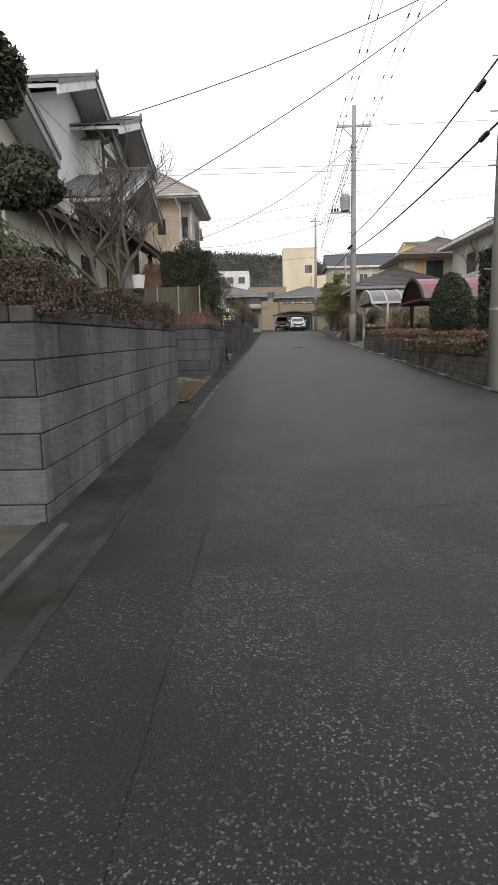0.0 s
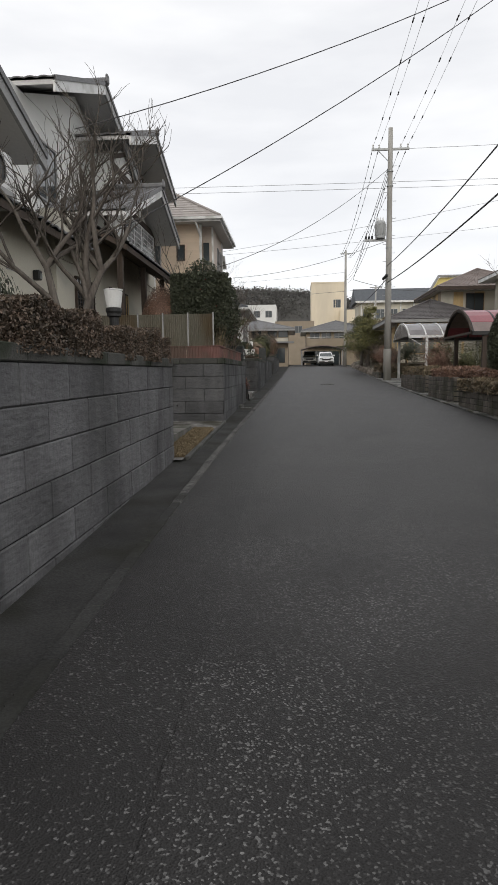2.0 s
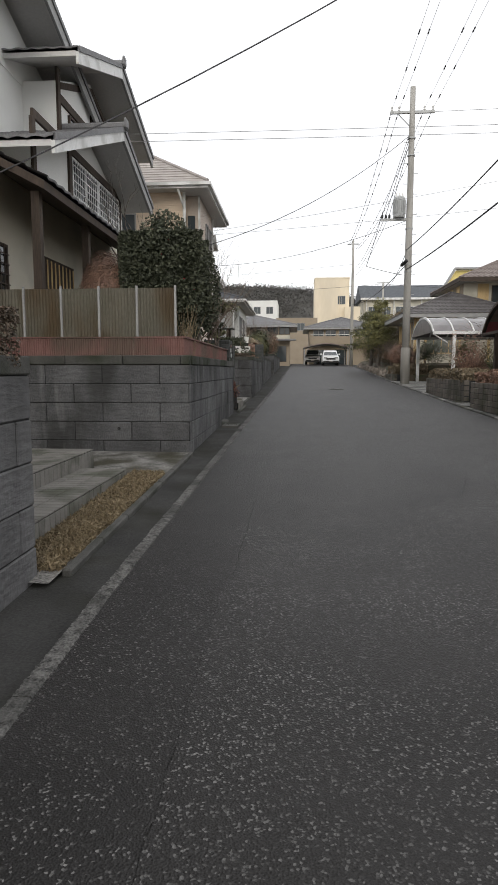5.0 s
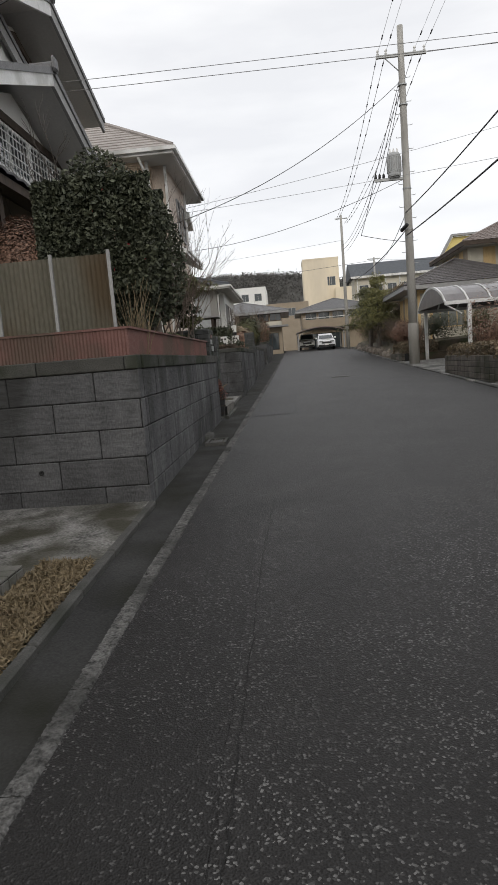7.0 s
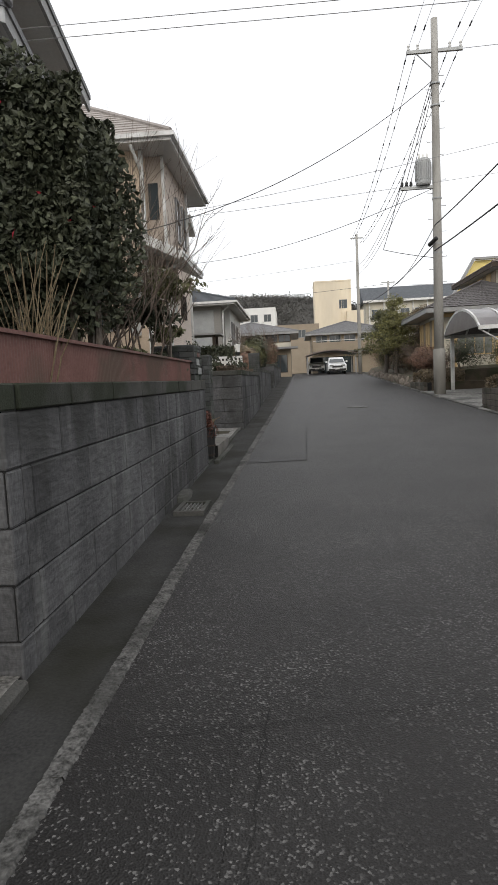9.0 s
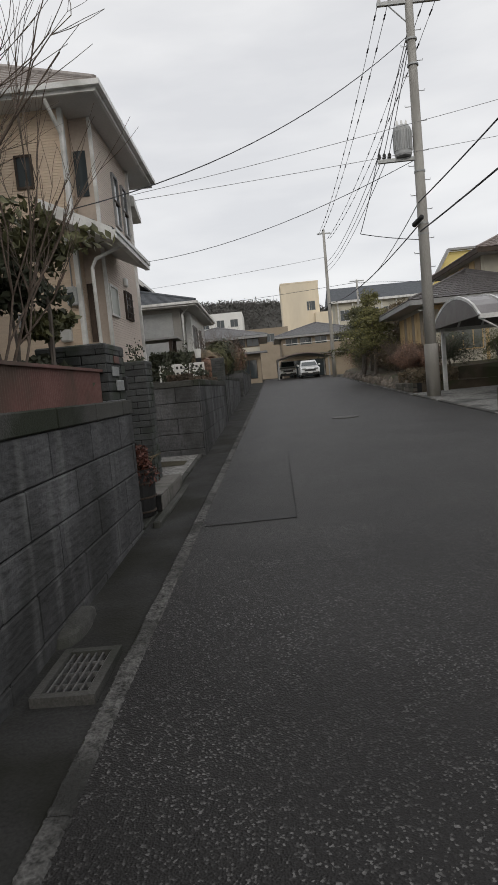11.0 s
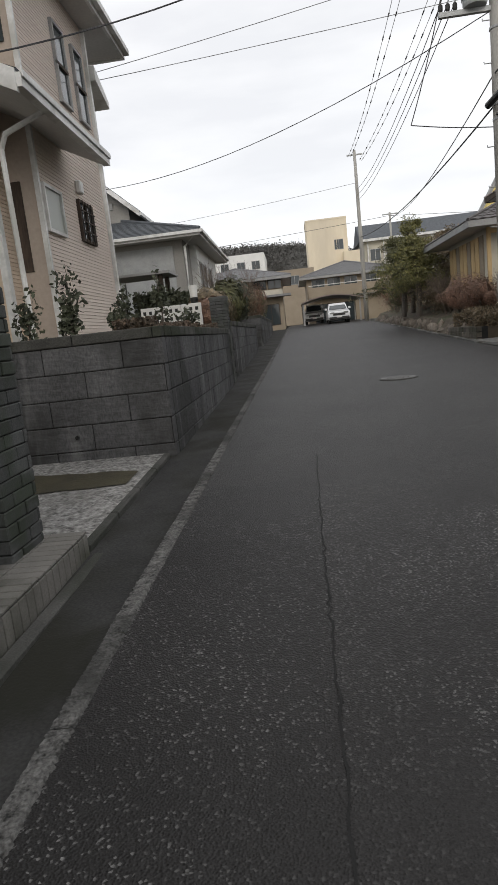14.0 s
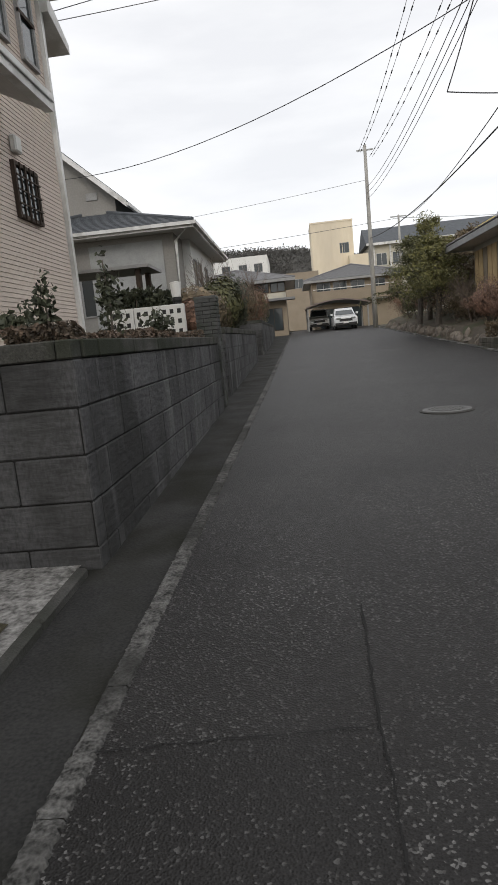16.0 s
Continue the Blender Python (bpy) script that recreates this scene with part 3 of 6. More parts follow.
def lay(parent, start, rz, length, top, base, course=0.26, width=0.80, cap=0.12, phase=0.0, depth=0.15, capname="cap_block", block=None):
    """One face of a block wall: courses down from under the cap, then the cap."""
    c, s = math.cos(radians(rz)), math.sin(radians(rz))
    jit = random.Random(int(abs(start[0] * 97 + start[1] * 31)))

    def row(z, h, off, material, name, proud):
        u = 0.0
        first = off
        while u < length - 0.02:
            ln = min(first if (u == 0 and first > 0.05) else width, length - u)
            ob = new(name, piece(ln - 0.008, h - 0.007, depth, material))
            ob.parent = parent
            p = proud + jit.uniform(-0.0025, 0.0025)
            ob.matrix_basis = pose(start[0] + c * (u + 0.004) + s * p, start[1] + s * (u + 0.004) - c * p, z + 0.0035, 0, 0, rz)
            u += ln
    z, k = top - cap, 0
    row(z, cap, (phase * 1.3) % width, CAPM, capname, 0.012)
    while z > base:
        z -= course
        row(z, course, (phase + (width / 2 if k % 2 else 0)) % width, block or BLOCK, "block", 0.0)
        k += 1


def retaining_wall(name, label, x, y0, y1, top, left, base0, base1, phase=0.0, cap=0.12, block=None):
    """Street face along y at x and a return face at y0 towards -x, with the core behind."""
    w = thing(name, label, "retaining wall", (0, 0, 0), kind="structure")
    lay(w, (left, y0), 0, x - left, top, base0, phase=(x - left) % 0.8 + 0.38, cap=cap, block=block)
    lay(w, (x, y0 + 0.15), 90, y1 - y0 - 0.15, top, base0, phase=phase, cap=cap, block=block)
    bm = bmesh.new()
    box(bm, left, x - 0.012, y0 + 0.012, y0 + 0.16, base0 - 0.6, top - 0.01)
    box(bm, x - 0.16, x - 0.012, y0 + 0.161, y1 - 0.004, base0 - 0.6, top - 0.01)
    part("core", bm, MORTAR, w)
    return w


def soil(x0, x1, y0, y1, z, label="dark garden soil behind the wall"):
    bm = bmesh.new()
    nx, ny = 6, max(3, int((y1 - y0) / 0.8))
    g = [[bm.verts.new((x0 + (x1 - x0) * i / nx, y0 + (y1 - y0) * j / ny, z + 0.03 * noise.noise((i * 1.3, j * 1.7, z)))) for i in range(nx + 1)] for j in range(ny + 1)]
    for r, q in zip(g, g[1:]):
        for i in range(nx):
            bm.faces.new((r[i], r[i + 1], q[i + 1], q[i]))
    # sides down to the ground close the bank
    box(bm, x0, x1, y0, y1, -1.0, z - 0.06)
    return tagged(link("garden_bed", bm, SOIL), label, "garden bed", kind="structure")


W1X, W1A, W1B = -0.55, 1.45, 8.15
retaining_wall("retaining_wall", "grey split-face concrete block retaining wall with dark joints", W1X, W1A, W1B, 1.20, -9.0, -0.55, -0.2, phase=0.35, cap=0.115, block=BLOCKP)
part("end_face", bx(W1X - 0.7, W1X - 0.02, W1B - 0.12, W1B - 0.002, -0.6, 1.19), BLOCKP, bpy.data.objects["retaining_wall"])
soil(-12, W1X - 0.16, W1A + 0.16, W1B - 0.1, 1.10)
retaining_wall("retaining_wall", "grey concrete block wall carrying a low red-brown fence", -0.40, 12.90, 18.85, 1.32, -9.0, -0.15, 0.05, phase=0.5, cap=0.13)
part("weep_hole", lathe(bmesh.new(), [(0.022, -0.01), (0.022, 0.012), (0.012, 0.012), (0.012, 0.0)], sides=10), BLACK, bpy.data.objects["retaining_wall.001"]).matrix_basis = pose(-1.39, 12.895, 0.32, 90, 0, 0)
soil(-12, -0.56, 13.06, 18.7, 1.24)
retaining_wall("retaining_wall", "dark weathered grey block wall with a mossy cap", -0.295, 23.62, 29.80, 1.535, -9.0, 0.15, 0.4, phase=0.2, cap=0.11)
part("weep_hole", lathe(bmesh.new(), [(0.022, -0.01), (0.022, 0.012), (0.012, 0.012), (0.012, 0.0)], sides=10), BLACK, bpy.data.objects["retaining_wall.002"]).matrix_basis = pose(-1.28, 23.615, 0.53, 90, 0, 0)
soil(-12, -0.46, 23.78, 29.7, 1.46)
retaining_wall("retaining_wall", "low grey block wall beside a far garden", -0.36, 31.60, 40.5, 1.72, -6.0, 0.4, 0.6, phase=0.1)
soil(-12, -0.52, 31.8, 40.4, 1.62)
retaining_wall("retaining_wall", "low grey block wall by the end of the street", -0.30, 43.5, 58.0, 2.15, -5.0, 0.8, 1.2, phase=0.1)
soil(-12, -0.46, 43.7, 57.9, 2.05)
# house plots behind
for x1, y0, y1, z in ((-3.3, 8.15, 13.0, 1.1), (-2.0, 18.6, 23.7, 1.3), (-2.0, 29.7, 31.8, 1.5), (-1.4, 40.4, 43.6, 1.4)):
    soil(-14, x1, y0, y1, z, "house plot of packed earth")

# ---- entrance bay between the first two walls ----
bm = bmesh.new()
for i in range(12):
    y0, y1 = 8.0 + i * 0.41, 8.0 + (i + 1) * 0.41
    vs = [bm.verts.new(p) for p in ((-3.4, y0, gz(y0) + 0.012), (-0.42, y0, gz(y0) + 0.0), (-0.42, y1, gz(y1) + 0.0), (-3.4, y1, gz(y1) + 0.012))]
    bm.faces.new(vs)
tagged(link("entrance_paving", bm, SLAB), "stained concrete paving with moss in the entrance bay", "paving", kind="structure")
kerb = thing("kerb", "low dark concrete kerb along the entrance bays", "kerb", kind="structure")
for a, b in ((8.2, 12.85), (21.08, 23.55), (-3.5, 1.3)):
    n = max(2, int((b - a) / 0.6))
    for i in range(n):
        y0, y1 = a + (b - a) * i / n, a + (b - a) * (i + 1) / n - 0.006
        kb = bx(-0.42, -0.355, y0, y1, gz(y0) - 0.1, gz(y0) + 0.018, bevel=0.012)
        for v in kb.verts:
            v.co.z += 0.027 * (v.co.y - y0)
        part("kerb_stone", kb, KERB, kerb)


def tiled_step(name, x0, x1, y0, y1, z0, z1, label, tw=0.10, td=0.20):
    """A step faced with single tiles on its top and its street face."""
    t = thing(name, label, "step", kind="structure")
    part("base", bx(x0, x1 - 0.012, y0 + 0.012, y1 - 0.012, z0, z1 - 0.012), MORTAR, t)
    nx, ny = max(1, round((x1 - x0) / td)), max(1, round((y1 - y0) / tw))
    nx = min(nx, 8)
    for i in range(nx):
        for j in range(ny):
            ob = new("tile", piece(tw - 0.006, 0.014, td - 0.006, TILE, 0.003))
            ob.parent = t
            ob.matrix_basis = pose(x1 - i * td, y0 + j * (y1 - y0) / ny, z1 - 0.014, 0, 0, 90)
    for j in range(ny):
        ob = new("tile", piece(tw - 0.006, z1 - z0 - 0.1, 0.014, TILE, 0.003))
        ob.parent = t
        ob.matrix_basis = pose(x1 + 0.002, y0 + j * (y1 - y0) / ny, z0 + 0.08, 0, 0, 90)
    return t


tiled_step("entrance_step", -2.2, -0.79, 8.25, 11.05, -0.25, 0.06, "grey tiled entrance step with worn edges")
tiled_step("entrance_step", -2.2, -1.28, 8.25, 11.45, -0.25, 0.22, "upper grey tiled entrance step")
rs = np.random.RandomState(5)
n = 20000
px, py = rs.uniform(-0.78, -0.43, n), rs.uniform(8.2, 11.3, n)
blade = np.stack([px, py, np.array([gz(v) for v in py]) + rs.uniform(0.0, 0.05, n)], 1)
grass = leaves("dry_grass", blade, 0.014, STRAW, None, 3, long=4.5)
tagged(grass, "straw-coloured dead grass strip between kerb and step", "grass", kind="stuff")

# ---- fences and gate ----
def corrugated(p0, p1, z0, z1, pitch, amp, t=0.004):
    """A corrugated sheet standing between two plan points."""
    bm = bmesh.new()
    d = Vector((p1[0] - p0[0], p1[1] - p0[1], 0))
    ln = d.length
    d.normalize()
    nrm = Vector((d.y, -d.x, 0))
    n = int(ln / pitch * 6)
    cols = []
    for i in range(n + 1):
        u = ln * i / n
        o = amp * math.sin(2 * math.pi * u / pitch)
        q = Vector((p0[0], p0[1], 0)) + d * u
        cols.append([bm.verts.new((q + nrm * (o + s * t)) + Vector((0, 0, z))) for s, z in ((1, z0), (1, z1), (-1, z1), (-1, z0))])
    for a, b in zip(cols, cols[1:]):
        for k in range(4):
            bm.faces.new((a[k], b[k], b[(k + 1) % 4], a[(k + 1) % 4]))
    bm.faces.new(cols[0]), bm.faces.new(cols[-1][::-1])
    bmesh.ops.recalc_face_normals(bm, faces=bm.faces[:])
    return bm


low = thing("low_fence", "low faded red-brown corrugated sheet fence on the block wall", "fence")
for a, b in (((-6.0, 13.02), (-3.6, 13.02)), ((-3.595, 13.02), (-1.2, 13.02)), ((-1.195, 13.02), (-0.5, 13.02)), ((-0.5, 13.03), (-0.5, 14.8)), ((-0.5, 14.805), (-0.5, 16.6)), ((-0.5, 16.605), (-0.5, 18.3))):
    part("sheet", corrugated(a, b, 1.31, 1.56, 0.032, 0.004), REDF, low)
part("rail", bx(-0.53, -0.47, 13.05, 18.3, 1.555, 1.575), REDF, low)
part("rail", bx(-6.0, -0.47, 13.0, 13.045, 1.555, 1.575), REDF, low)
for y in (13.05, 14.8, 16.6, 18.28):
    part("post", bx(-0.56, -0.525, y - 0.02, y + 0.02, 1.2, 1.56), REDF, low)

screen = thing("corrugated_screen", "translucent dingy corrugated plastic screen fence on slim posts", "fence")
xs = [-0.64, -1.18, -1.72, -2.26, -2.80, -3.34, -3.88]
for a, b in zip(xs, xs[1:]):
    part("panel", corrugated((b, 13.2), (a - 0.012, 13.2), 1.50, 2.25, 0.045, 0.007, 0.0015), TRANS, screen)
for x in xs:
    part("post", bx(x - 0.014, x + 0.014, 13.165, 13.19, 1.15, 2.28), TRIMG, screen)
part("rail", bx(-3.88, -0.64, 13.215, 13.24, 2.12, 2.16), TRIMG, screen)
part("rail", bx(-3.88, -0.64, 13.215, 13.24, 1.62, 1.66), TRIMG, screen)


def brick_pier(name, x0, x1, y0, y1, z0, z1, label, course=0.075, ln=0.24):
    t = thing(name, label, "pillar", kind="structure")
    part("core", bx(x0 + 0.012, x1 - 0.012, y0 + 0.012, y1 - 0.012, z0, z1 - 0.01), MORTAR, t)
    k, z = 0, z0
    while z < z1 - 0.03:
        off = 0.0 if k % 2 else ln / 2
        for along, fix, lo, hi, rz in (("y", x1, y0, y1, 90), ("x", y0, x0, x1, 0)):
            u = lo
            while u < hi - 0.02:
                l2 = min(off if (u == lo and off) else ln, hi - u)
                ob = new("brick", piece(l2 - 0.008, course - 0.006, 0.07, BRICK, 0.005))
                ob.parent = t
                j = 0.004 * math.sin(u * 37 + z * 91)
                ob.matrix_basis = pose(fix + j, u + 0.004, z, 0, 0, 90) if along == "y" else pose(u + 0.004, fix - j, z, 0, 0, 0)
                u += l2
        z += course
        k += 1
    part("coping", bx(x0 - 0.004, x1 + 0.004, y0 - 0.004, y1 + 0.004, z1 - 0.008, z1 + 0.045, bevel=0.012), BRICK, t, "dark stone coping")
    return t


pier = brick_pier("gate_pier", -1.0, -0.44, 18.32, 18.95, 1.325, 1.74, "dark brick gate pier with name plate and intercom")
part("name_plate", bx(-0.436, -0.425, 18.45, 18.66, 1.52, 1.60, bevel=0.003), STEEL, pier, "small metal name plate")
part("letter_slot", bx(-0.436, -0.42, 18.55, 18.78, 1.40, 1.49, bevel=0.004), STEEL, pier)
part("intercom", bx(-0.436, -0.405, 18.80, 18.88, 1.40, 1.52, bevel=0.006), BLACK, pier)
part("sign", bx(-0.436, -0.428, 18.55, 18.72, 1.63, 1.69, bevel=0.002), REDF, pier, "small red and white sign")
brick_pier("gate_pillar", -1.07, -0.57, 20.58, 20.98, 0.30, 1.70, "tall pillar of thin dark stacked bricks beside the gate")
gate = thing("metal_gate", "pale grey sheet-metal garden gate with a row of square cut-outs, closed", "gate")
for y0, y1 in ((19.02, 19.70), (19.72, 20.40)):
    leaf = part("gate_leaf", bx(-0.895, -0.875, y0, y1, 0.54, 1.60, bevel=0.004), GATEM, gate)
    for yy in (y0, y1 - 0.05):
        part("stile", bx(-0.91, -0.86, yy, yy + 0.05, 0.52, 1.62, bevel=0.006), GATEM, leaf)
    for z in (0.52, 1.57):
        part("crossbar", bx(-0.905, -0.865, y0 + 0.05, y1 - 0.05, z, z + 0.05, bevel=0.005), GATEM, leaf)
    # black plates on the solid leaf paint the dark inside the square openings
    for k in range(5):
        part("cut_out", bx(-0.878, -0.872, y1 - 0.13, y1 - 0.075, 0.66 + k * 0.19, 0.72 + k * 0.19), BLACK, leaf)
    # black strip on the face paints the shade of a gap
    part("recess_strip", bx(-0.878, -0.871, y0 + 0.09, y0 + 0.15, 0.62, 1.5), BLACK, leaf)
part("handle", tube(bmesh.new(), [(-0.86, 19.67, 1.05), (-0.81, 19.67, 1.05), (-0.81, 19.60, 1.05)], 0.012, 8), STEEL, gate)
part("post", bx(-0.95, -0.83, 20.42, 20.55, 0.3, 1.68, bevel=0.008), GATEM, gate)
part("post", bx(-0.95, -0.83, 18.96, 19.01, 0.3, 1.68, bevel=0.008), GATEM, gate)
tiled_step("gate_step", -1.6, -0.35, 19.60, 21.05, -0.1, 0.33, "pale brick-tiled step in front of the gate", tw=0.075, td=0.21)
tiled_step("gate_step", -2.6, -0.95, 19.0, 20.55, 0.0, 0.50, "upper tiled gate step", tw=0.075, td=0.21)

part("plinth", bx(-1.3, -0.40, 18.90, 19.585, -0.1, 0.16, bevel=0.01), KERB, bpy.data.objects["gate_step"], "mossy concrete plinth")
part("ledge", bx(-0.335, -0.26, 18.92, 21.06, 0.0, gz(20) - 0.0, bevel=0.012), KERB, bpy.data.objects["gate_step"], "mossy concrete ledge at the foot of the step")

# barrel planter with withered red plant
pot = thing("barrel_planter", "dark round slatted planter with a withered red-leaved plant", "planter", (-0.55, 19.38, 0.17))
bm = bmesh.new()
lathe(bm, [(0.16, 0.0), (0.18, 0.16), (0.19, 0.34), (0.19, 0.46), (0.17, 0.46), (0.165, 0.40)], sides=18)
part("tub", bm, BLACK, pot, smooth=False)
for z, r in ((0.05, 0.176), (0.19, 0.193), (0.33, 0.2), (0.43, 0.202)):
    part("hoop", lathe(bmesh.new(), [(r - 0.01, z - 0.008), (r, z - 0.008), (r, z + 0.008), (r - 0.01, z + 0.008)], sides=20), WOOD, pot)
leaves("foliage", blob(1700, (0, 0, 0.52), (0.20, 0.21, 0.20), 8, 0.1, lump=0.8), 0.028, L_RED, pot, 2)
rp = random.Random(12)
for i in range(16):
    a_, q_ = rp.uniform(0, 6.28), rp.uniform(0.6, 1.2)
    part("dry_stem", tube(bmesh.new(), [(0.1 * math.cos(a_), 0.1 * math.sin(a_), 0.42), (0.17 * math.cos(a_) * q_, 0.17 * math.sin(a_) * q_, 0.56), (0.24 * math.cos(a_) * q_, 0.24 * math.sin(a_) * q_, 0.46 + 0.12 * q_)], [0.004, 0.003, 0.002], 4), STRAW, pot)
for i in range(4):
    part("stake", bx(-0.02 + 0.07 * math.cos(i * 1.57) - 0.015, 0.07 * math.cos(i * 1.57) + 0.01, 0.12 * math.sin(i * 1.57) - 0.015, 0.12 * math.sin(i * 1.57) + 0.015, -0.10, 0.02), WOOD, pot)

# bay beyond the gate
bm = bmesh.new()
for i in range(6):
    y0, y1 = 21.1 + i * 0.42, 21.1 + (i + 1) * 0.42
    bm.faces.new([bm.verts.new(p) for p in ((-5, y0, gz(y0) + 0.03), (-0.42, y0, gz(y0) + 0.0), (-0.42, y1, gz(y1) + 0.0), (-5, y1, gz(y1) + 0.03))])
tagged(link("drive_paving", bm, PEBBLE), "pebbled concrete drive with a mossy earth strip", "paving", kind="structure")
bm = bmesh.new()
up_ = [(-4.6 + i * 0.17, 22.38 + 0.07 * noise.noise((i * 0.7, 1, 0)) + 0.02 * max(0, i - 18)) for i in range(25)]
dn_ = [(-4.6 + i * 0.17, 23.08 + 0.09 * noise.noise((i * 0.6, 5, 0)) - 0.02 * max(0, i - 18)) for i in range(25)]
bm.faces.new([bm.verts.new((x, y, gz(y) + 0.008 - 0.0065 * (x + 0.42))) for x, y in up_ + dn_[::-1]])
tagged(link("moss_strip", bm, mat("moss_earth", (0.035, 0.03, 0.02), (0.07, 0.062, 0.035), fine=60, bump=0.6)), "dark mossy earth strip across the drive", "moss", kind="structure")

pil2 = brick_pier("gate_pillar", -0.62, -0.28, 29.98, 30.35, 0.45, 2.12, "stacked thin-brick pillar at a far garden entrance", course=0.06)


# ---- houses ----
def tiled_slope(bm, a, b, c, d, wave=0.30, amp=0.032, step=0.28, thick=0.02):
    """Roof tiles on the quad a-b (eave) to d-c (ridge): rounded rows across, stepped courses up."""
    a, b, c, d = map(Vector, (a, b, c, d))
    nrm = (b - a).cross(d - a).normalized()
    if nrm.z < 0:
        nrm = -nrm
    w = max((b - a).length, (c - d).length)
    h = ((d + c) / 2 - (a + b) / 2).length
    nu, nv = max(2, int(w / wave * 4)), max(1, int(h / step))
    prev = None
    for j in range(nv):
        v0, v1 = j / nv, (j + 1) / nv
        low, high = [], []
        for i in range(nu + 1):
            u = i / nu
            o = amp * abs(math.sin(math.pi * u * w / wave)) if amp else 0
            p0 = (a.lerp(b, u)).lerp(d.lerp(c, u), v0)
            p1 = (a.lerp(b, u)).lerp(d.lerp(c, u), v1)
            low.append(bm.verts.new(p0 + nrm * (o + thick + 0.02)))
            high.append(bm.verts.new(p1 + nrm * (o + thick)))
        low2 = prev or [bm.verts.new(v.co - nrm * 0.03) for v in low]
        prev = high
        for i in range(nu):
            bm.faces.new((low[i], low[i + 1], high[i + 1], high[i]))
            bm.faces.new((low2[i], low2[i + 1], low[i + 1], low[i]))
    return bm


def gable_x(h, xf, xb, near, apex, far, tile=None, soffit=None, board=None, board_h=0.2, ridge=True):
    """A gable roof with its ridge along x: near, apex and far are (y, z) of eave, ridge, eave on the front edge."""
    tile, soffit, board = tile or KAWARA, soffit or SOFFIT, board or TRIM
    (yn, zn), (ya, za), (yf, zf) = near, apex, far
    t = 0.1
    part("roof_slab", prism(bmesh.new(), [(yn, zn), (ya, za), (yf, zf), (yf, zf - t), (ya, za - t), (yn, zn - t)], 0, xb, xf - 0.06), soffit, h)
    bm = bmesh.new()
    tiled_slope(bm, (xb, yn - 0.04, zn), (xf, yn - 0.04, zn), (xf, ya, za), (xb, ya, za))
    tiled_slope(bm, (xf, yf + 0.04, zf), (xb, yf + 0.04, zf), (xb, ya, za), (xf, ya, za))
    part("roof_tiles", bm, tile, h, smooth=False)
    for (y0, z0), nm in ((near, "barge_board"), (far, "barge_board")):
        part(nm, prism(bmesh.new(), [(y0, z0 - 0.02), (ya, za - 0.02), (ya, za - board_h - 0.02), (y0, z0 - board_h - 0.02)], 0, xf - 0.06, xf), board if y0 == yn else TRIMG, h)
        part("edge_tiles", prism(bmesh.new(), [(y0, z0 + 0.09), (ya, za + 0.09), (ya, za - 0.02), (y0, z0 - 0.02)], 0, xf - 0.02, xf + 0.03), tile, h)
    if ridge:
        part("ridge_cap", bx(xb, xf + 0.06, ya - 0.10, ya + 0.10, za + 0.02, za + 0.17, bevel=0.04), tile, h)
        part("ridge_end", bx(xf + 0.02, xf + 0.09, ya - 0.12, ya + 0.12, za, za + 0.26, bevel=0.05), tile, h)


def gable_wall(h, x0, x1, near, apex, far, z0, material, name="wall"):
    (yn, zn), (ya, za), (yf, zf) = near, apex, far
    return part(name, prism(bmesh.new(), [(yn, z0), (yn, zn), (ya, za), (yf, zf), (yf, z0)], 0, x0, x1), material, h)


def window_x(h, x, y0, y1, z0, z1, frame=None, glass=None, bars=1, lattice=False, proud=0.04, name="window"):
    """A window in a wall facing +x: frame, panes, sash bars."""
    frame, glass = frame or TRIMG, glass or GLASS
    w = part(name, bx(x - 0.05, x + 0.012, y0 + 0.03, y1 - 0.03, z0 + 0.03, z1 - 0.03), glass, h)
    bm = bmesh.new()
    for a in ((y0, y1, z0, z0 + 0.045), (y0, y1, z1 - 0.045, z1), (y0, y0 + 0.045, z0 + 0.045, z1 - 0.045), (y1 - 0.045, y1, z0 + 0.045, z1 - 0.045)):
        box(bm, x - 0.04, x + proud, *a)
    for k in range(bars):
        yy = y0 + (y1 - y0) * (k + 1) / (bars + 1)
        box(bm, x, x + proud - 0.01, yy - 0.02, yy + 0.02, z0 + 0.045, z1 - 0.045)
    part("window_frame", bm, frame, w)
    if lattice:
        bm = bmesh.new()
        n, m = max(3, int((y1 - y0) / 0.14)), max(3, int((z1 - z0) / 0.14))
        for i in range(1, n):
            yy = y0 + (y1 - y0) * i / n
            box(bm, x + proud, x + proud + 0.015, yy - 0.008, yy + 0.008, z0, z1)
        for i in range(1, m):
            zz = z0 + (z1 - z0) * i / m
            box(bm, x + proud + 0.004, x + proud + 0.019, y0, y1, zz - 0.008, zz + 0.008)
        part("lattice", bm, frame, w)
    return w


def window_y(h, y, x0, x1, z0, z1, frame=None, glass=None, bars=1, name="window"):
    """A window in a wall facing -y."""
    frame, glass = frame or TRIMG, glass or GLASS
    w = part(name, bx(x0 + 0.03, x1 - 0.03, y - 0.012, y + 0.05, z0 + 0.03, z1 - 0.03), glass, h)
    bm = bmesh.new()
    for a, b in (((x0, x1), (z0, z0 + 0.045)), ((x0, x1), (z1 - 0.045, z1)), ((x0, x0 + 0.045), (z0 + 0.045, z1 - 0.045)), ((x1 - 0.045, x1), (z0 + 0.045, z1 - 0.045))):
        box(bm, *a, y - 0.04, y + 0.04, *b)
    for k in range(bars):
        xx = x0 + (x1 - x0) * (k + 1) / (bars + 1)
        box(bm, xx - 0.02, xx + 0.02, y - 0.03, y, z0 + 0.045, z1 - 0.045)
    part("window_frame", bm, frame, w)
    return w


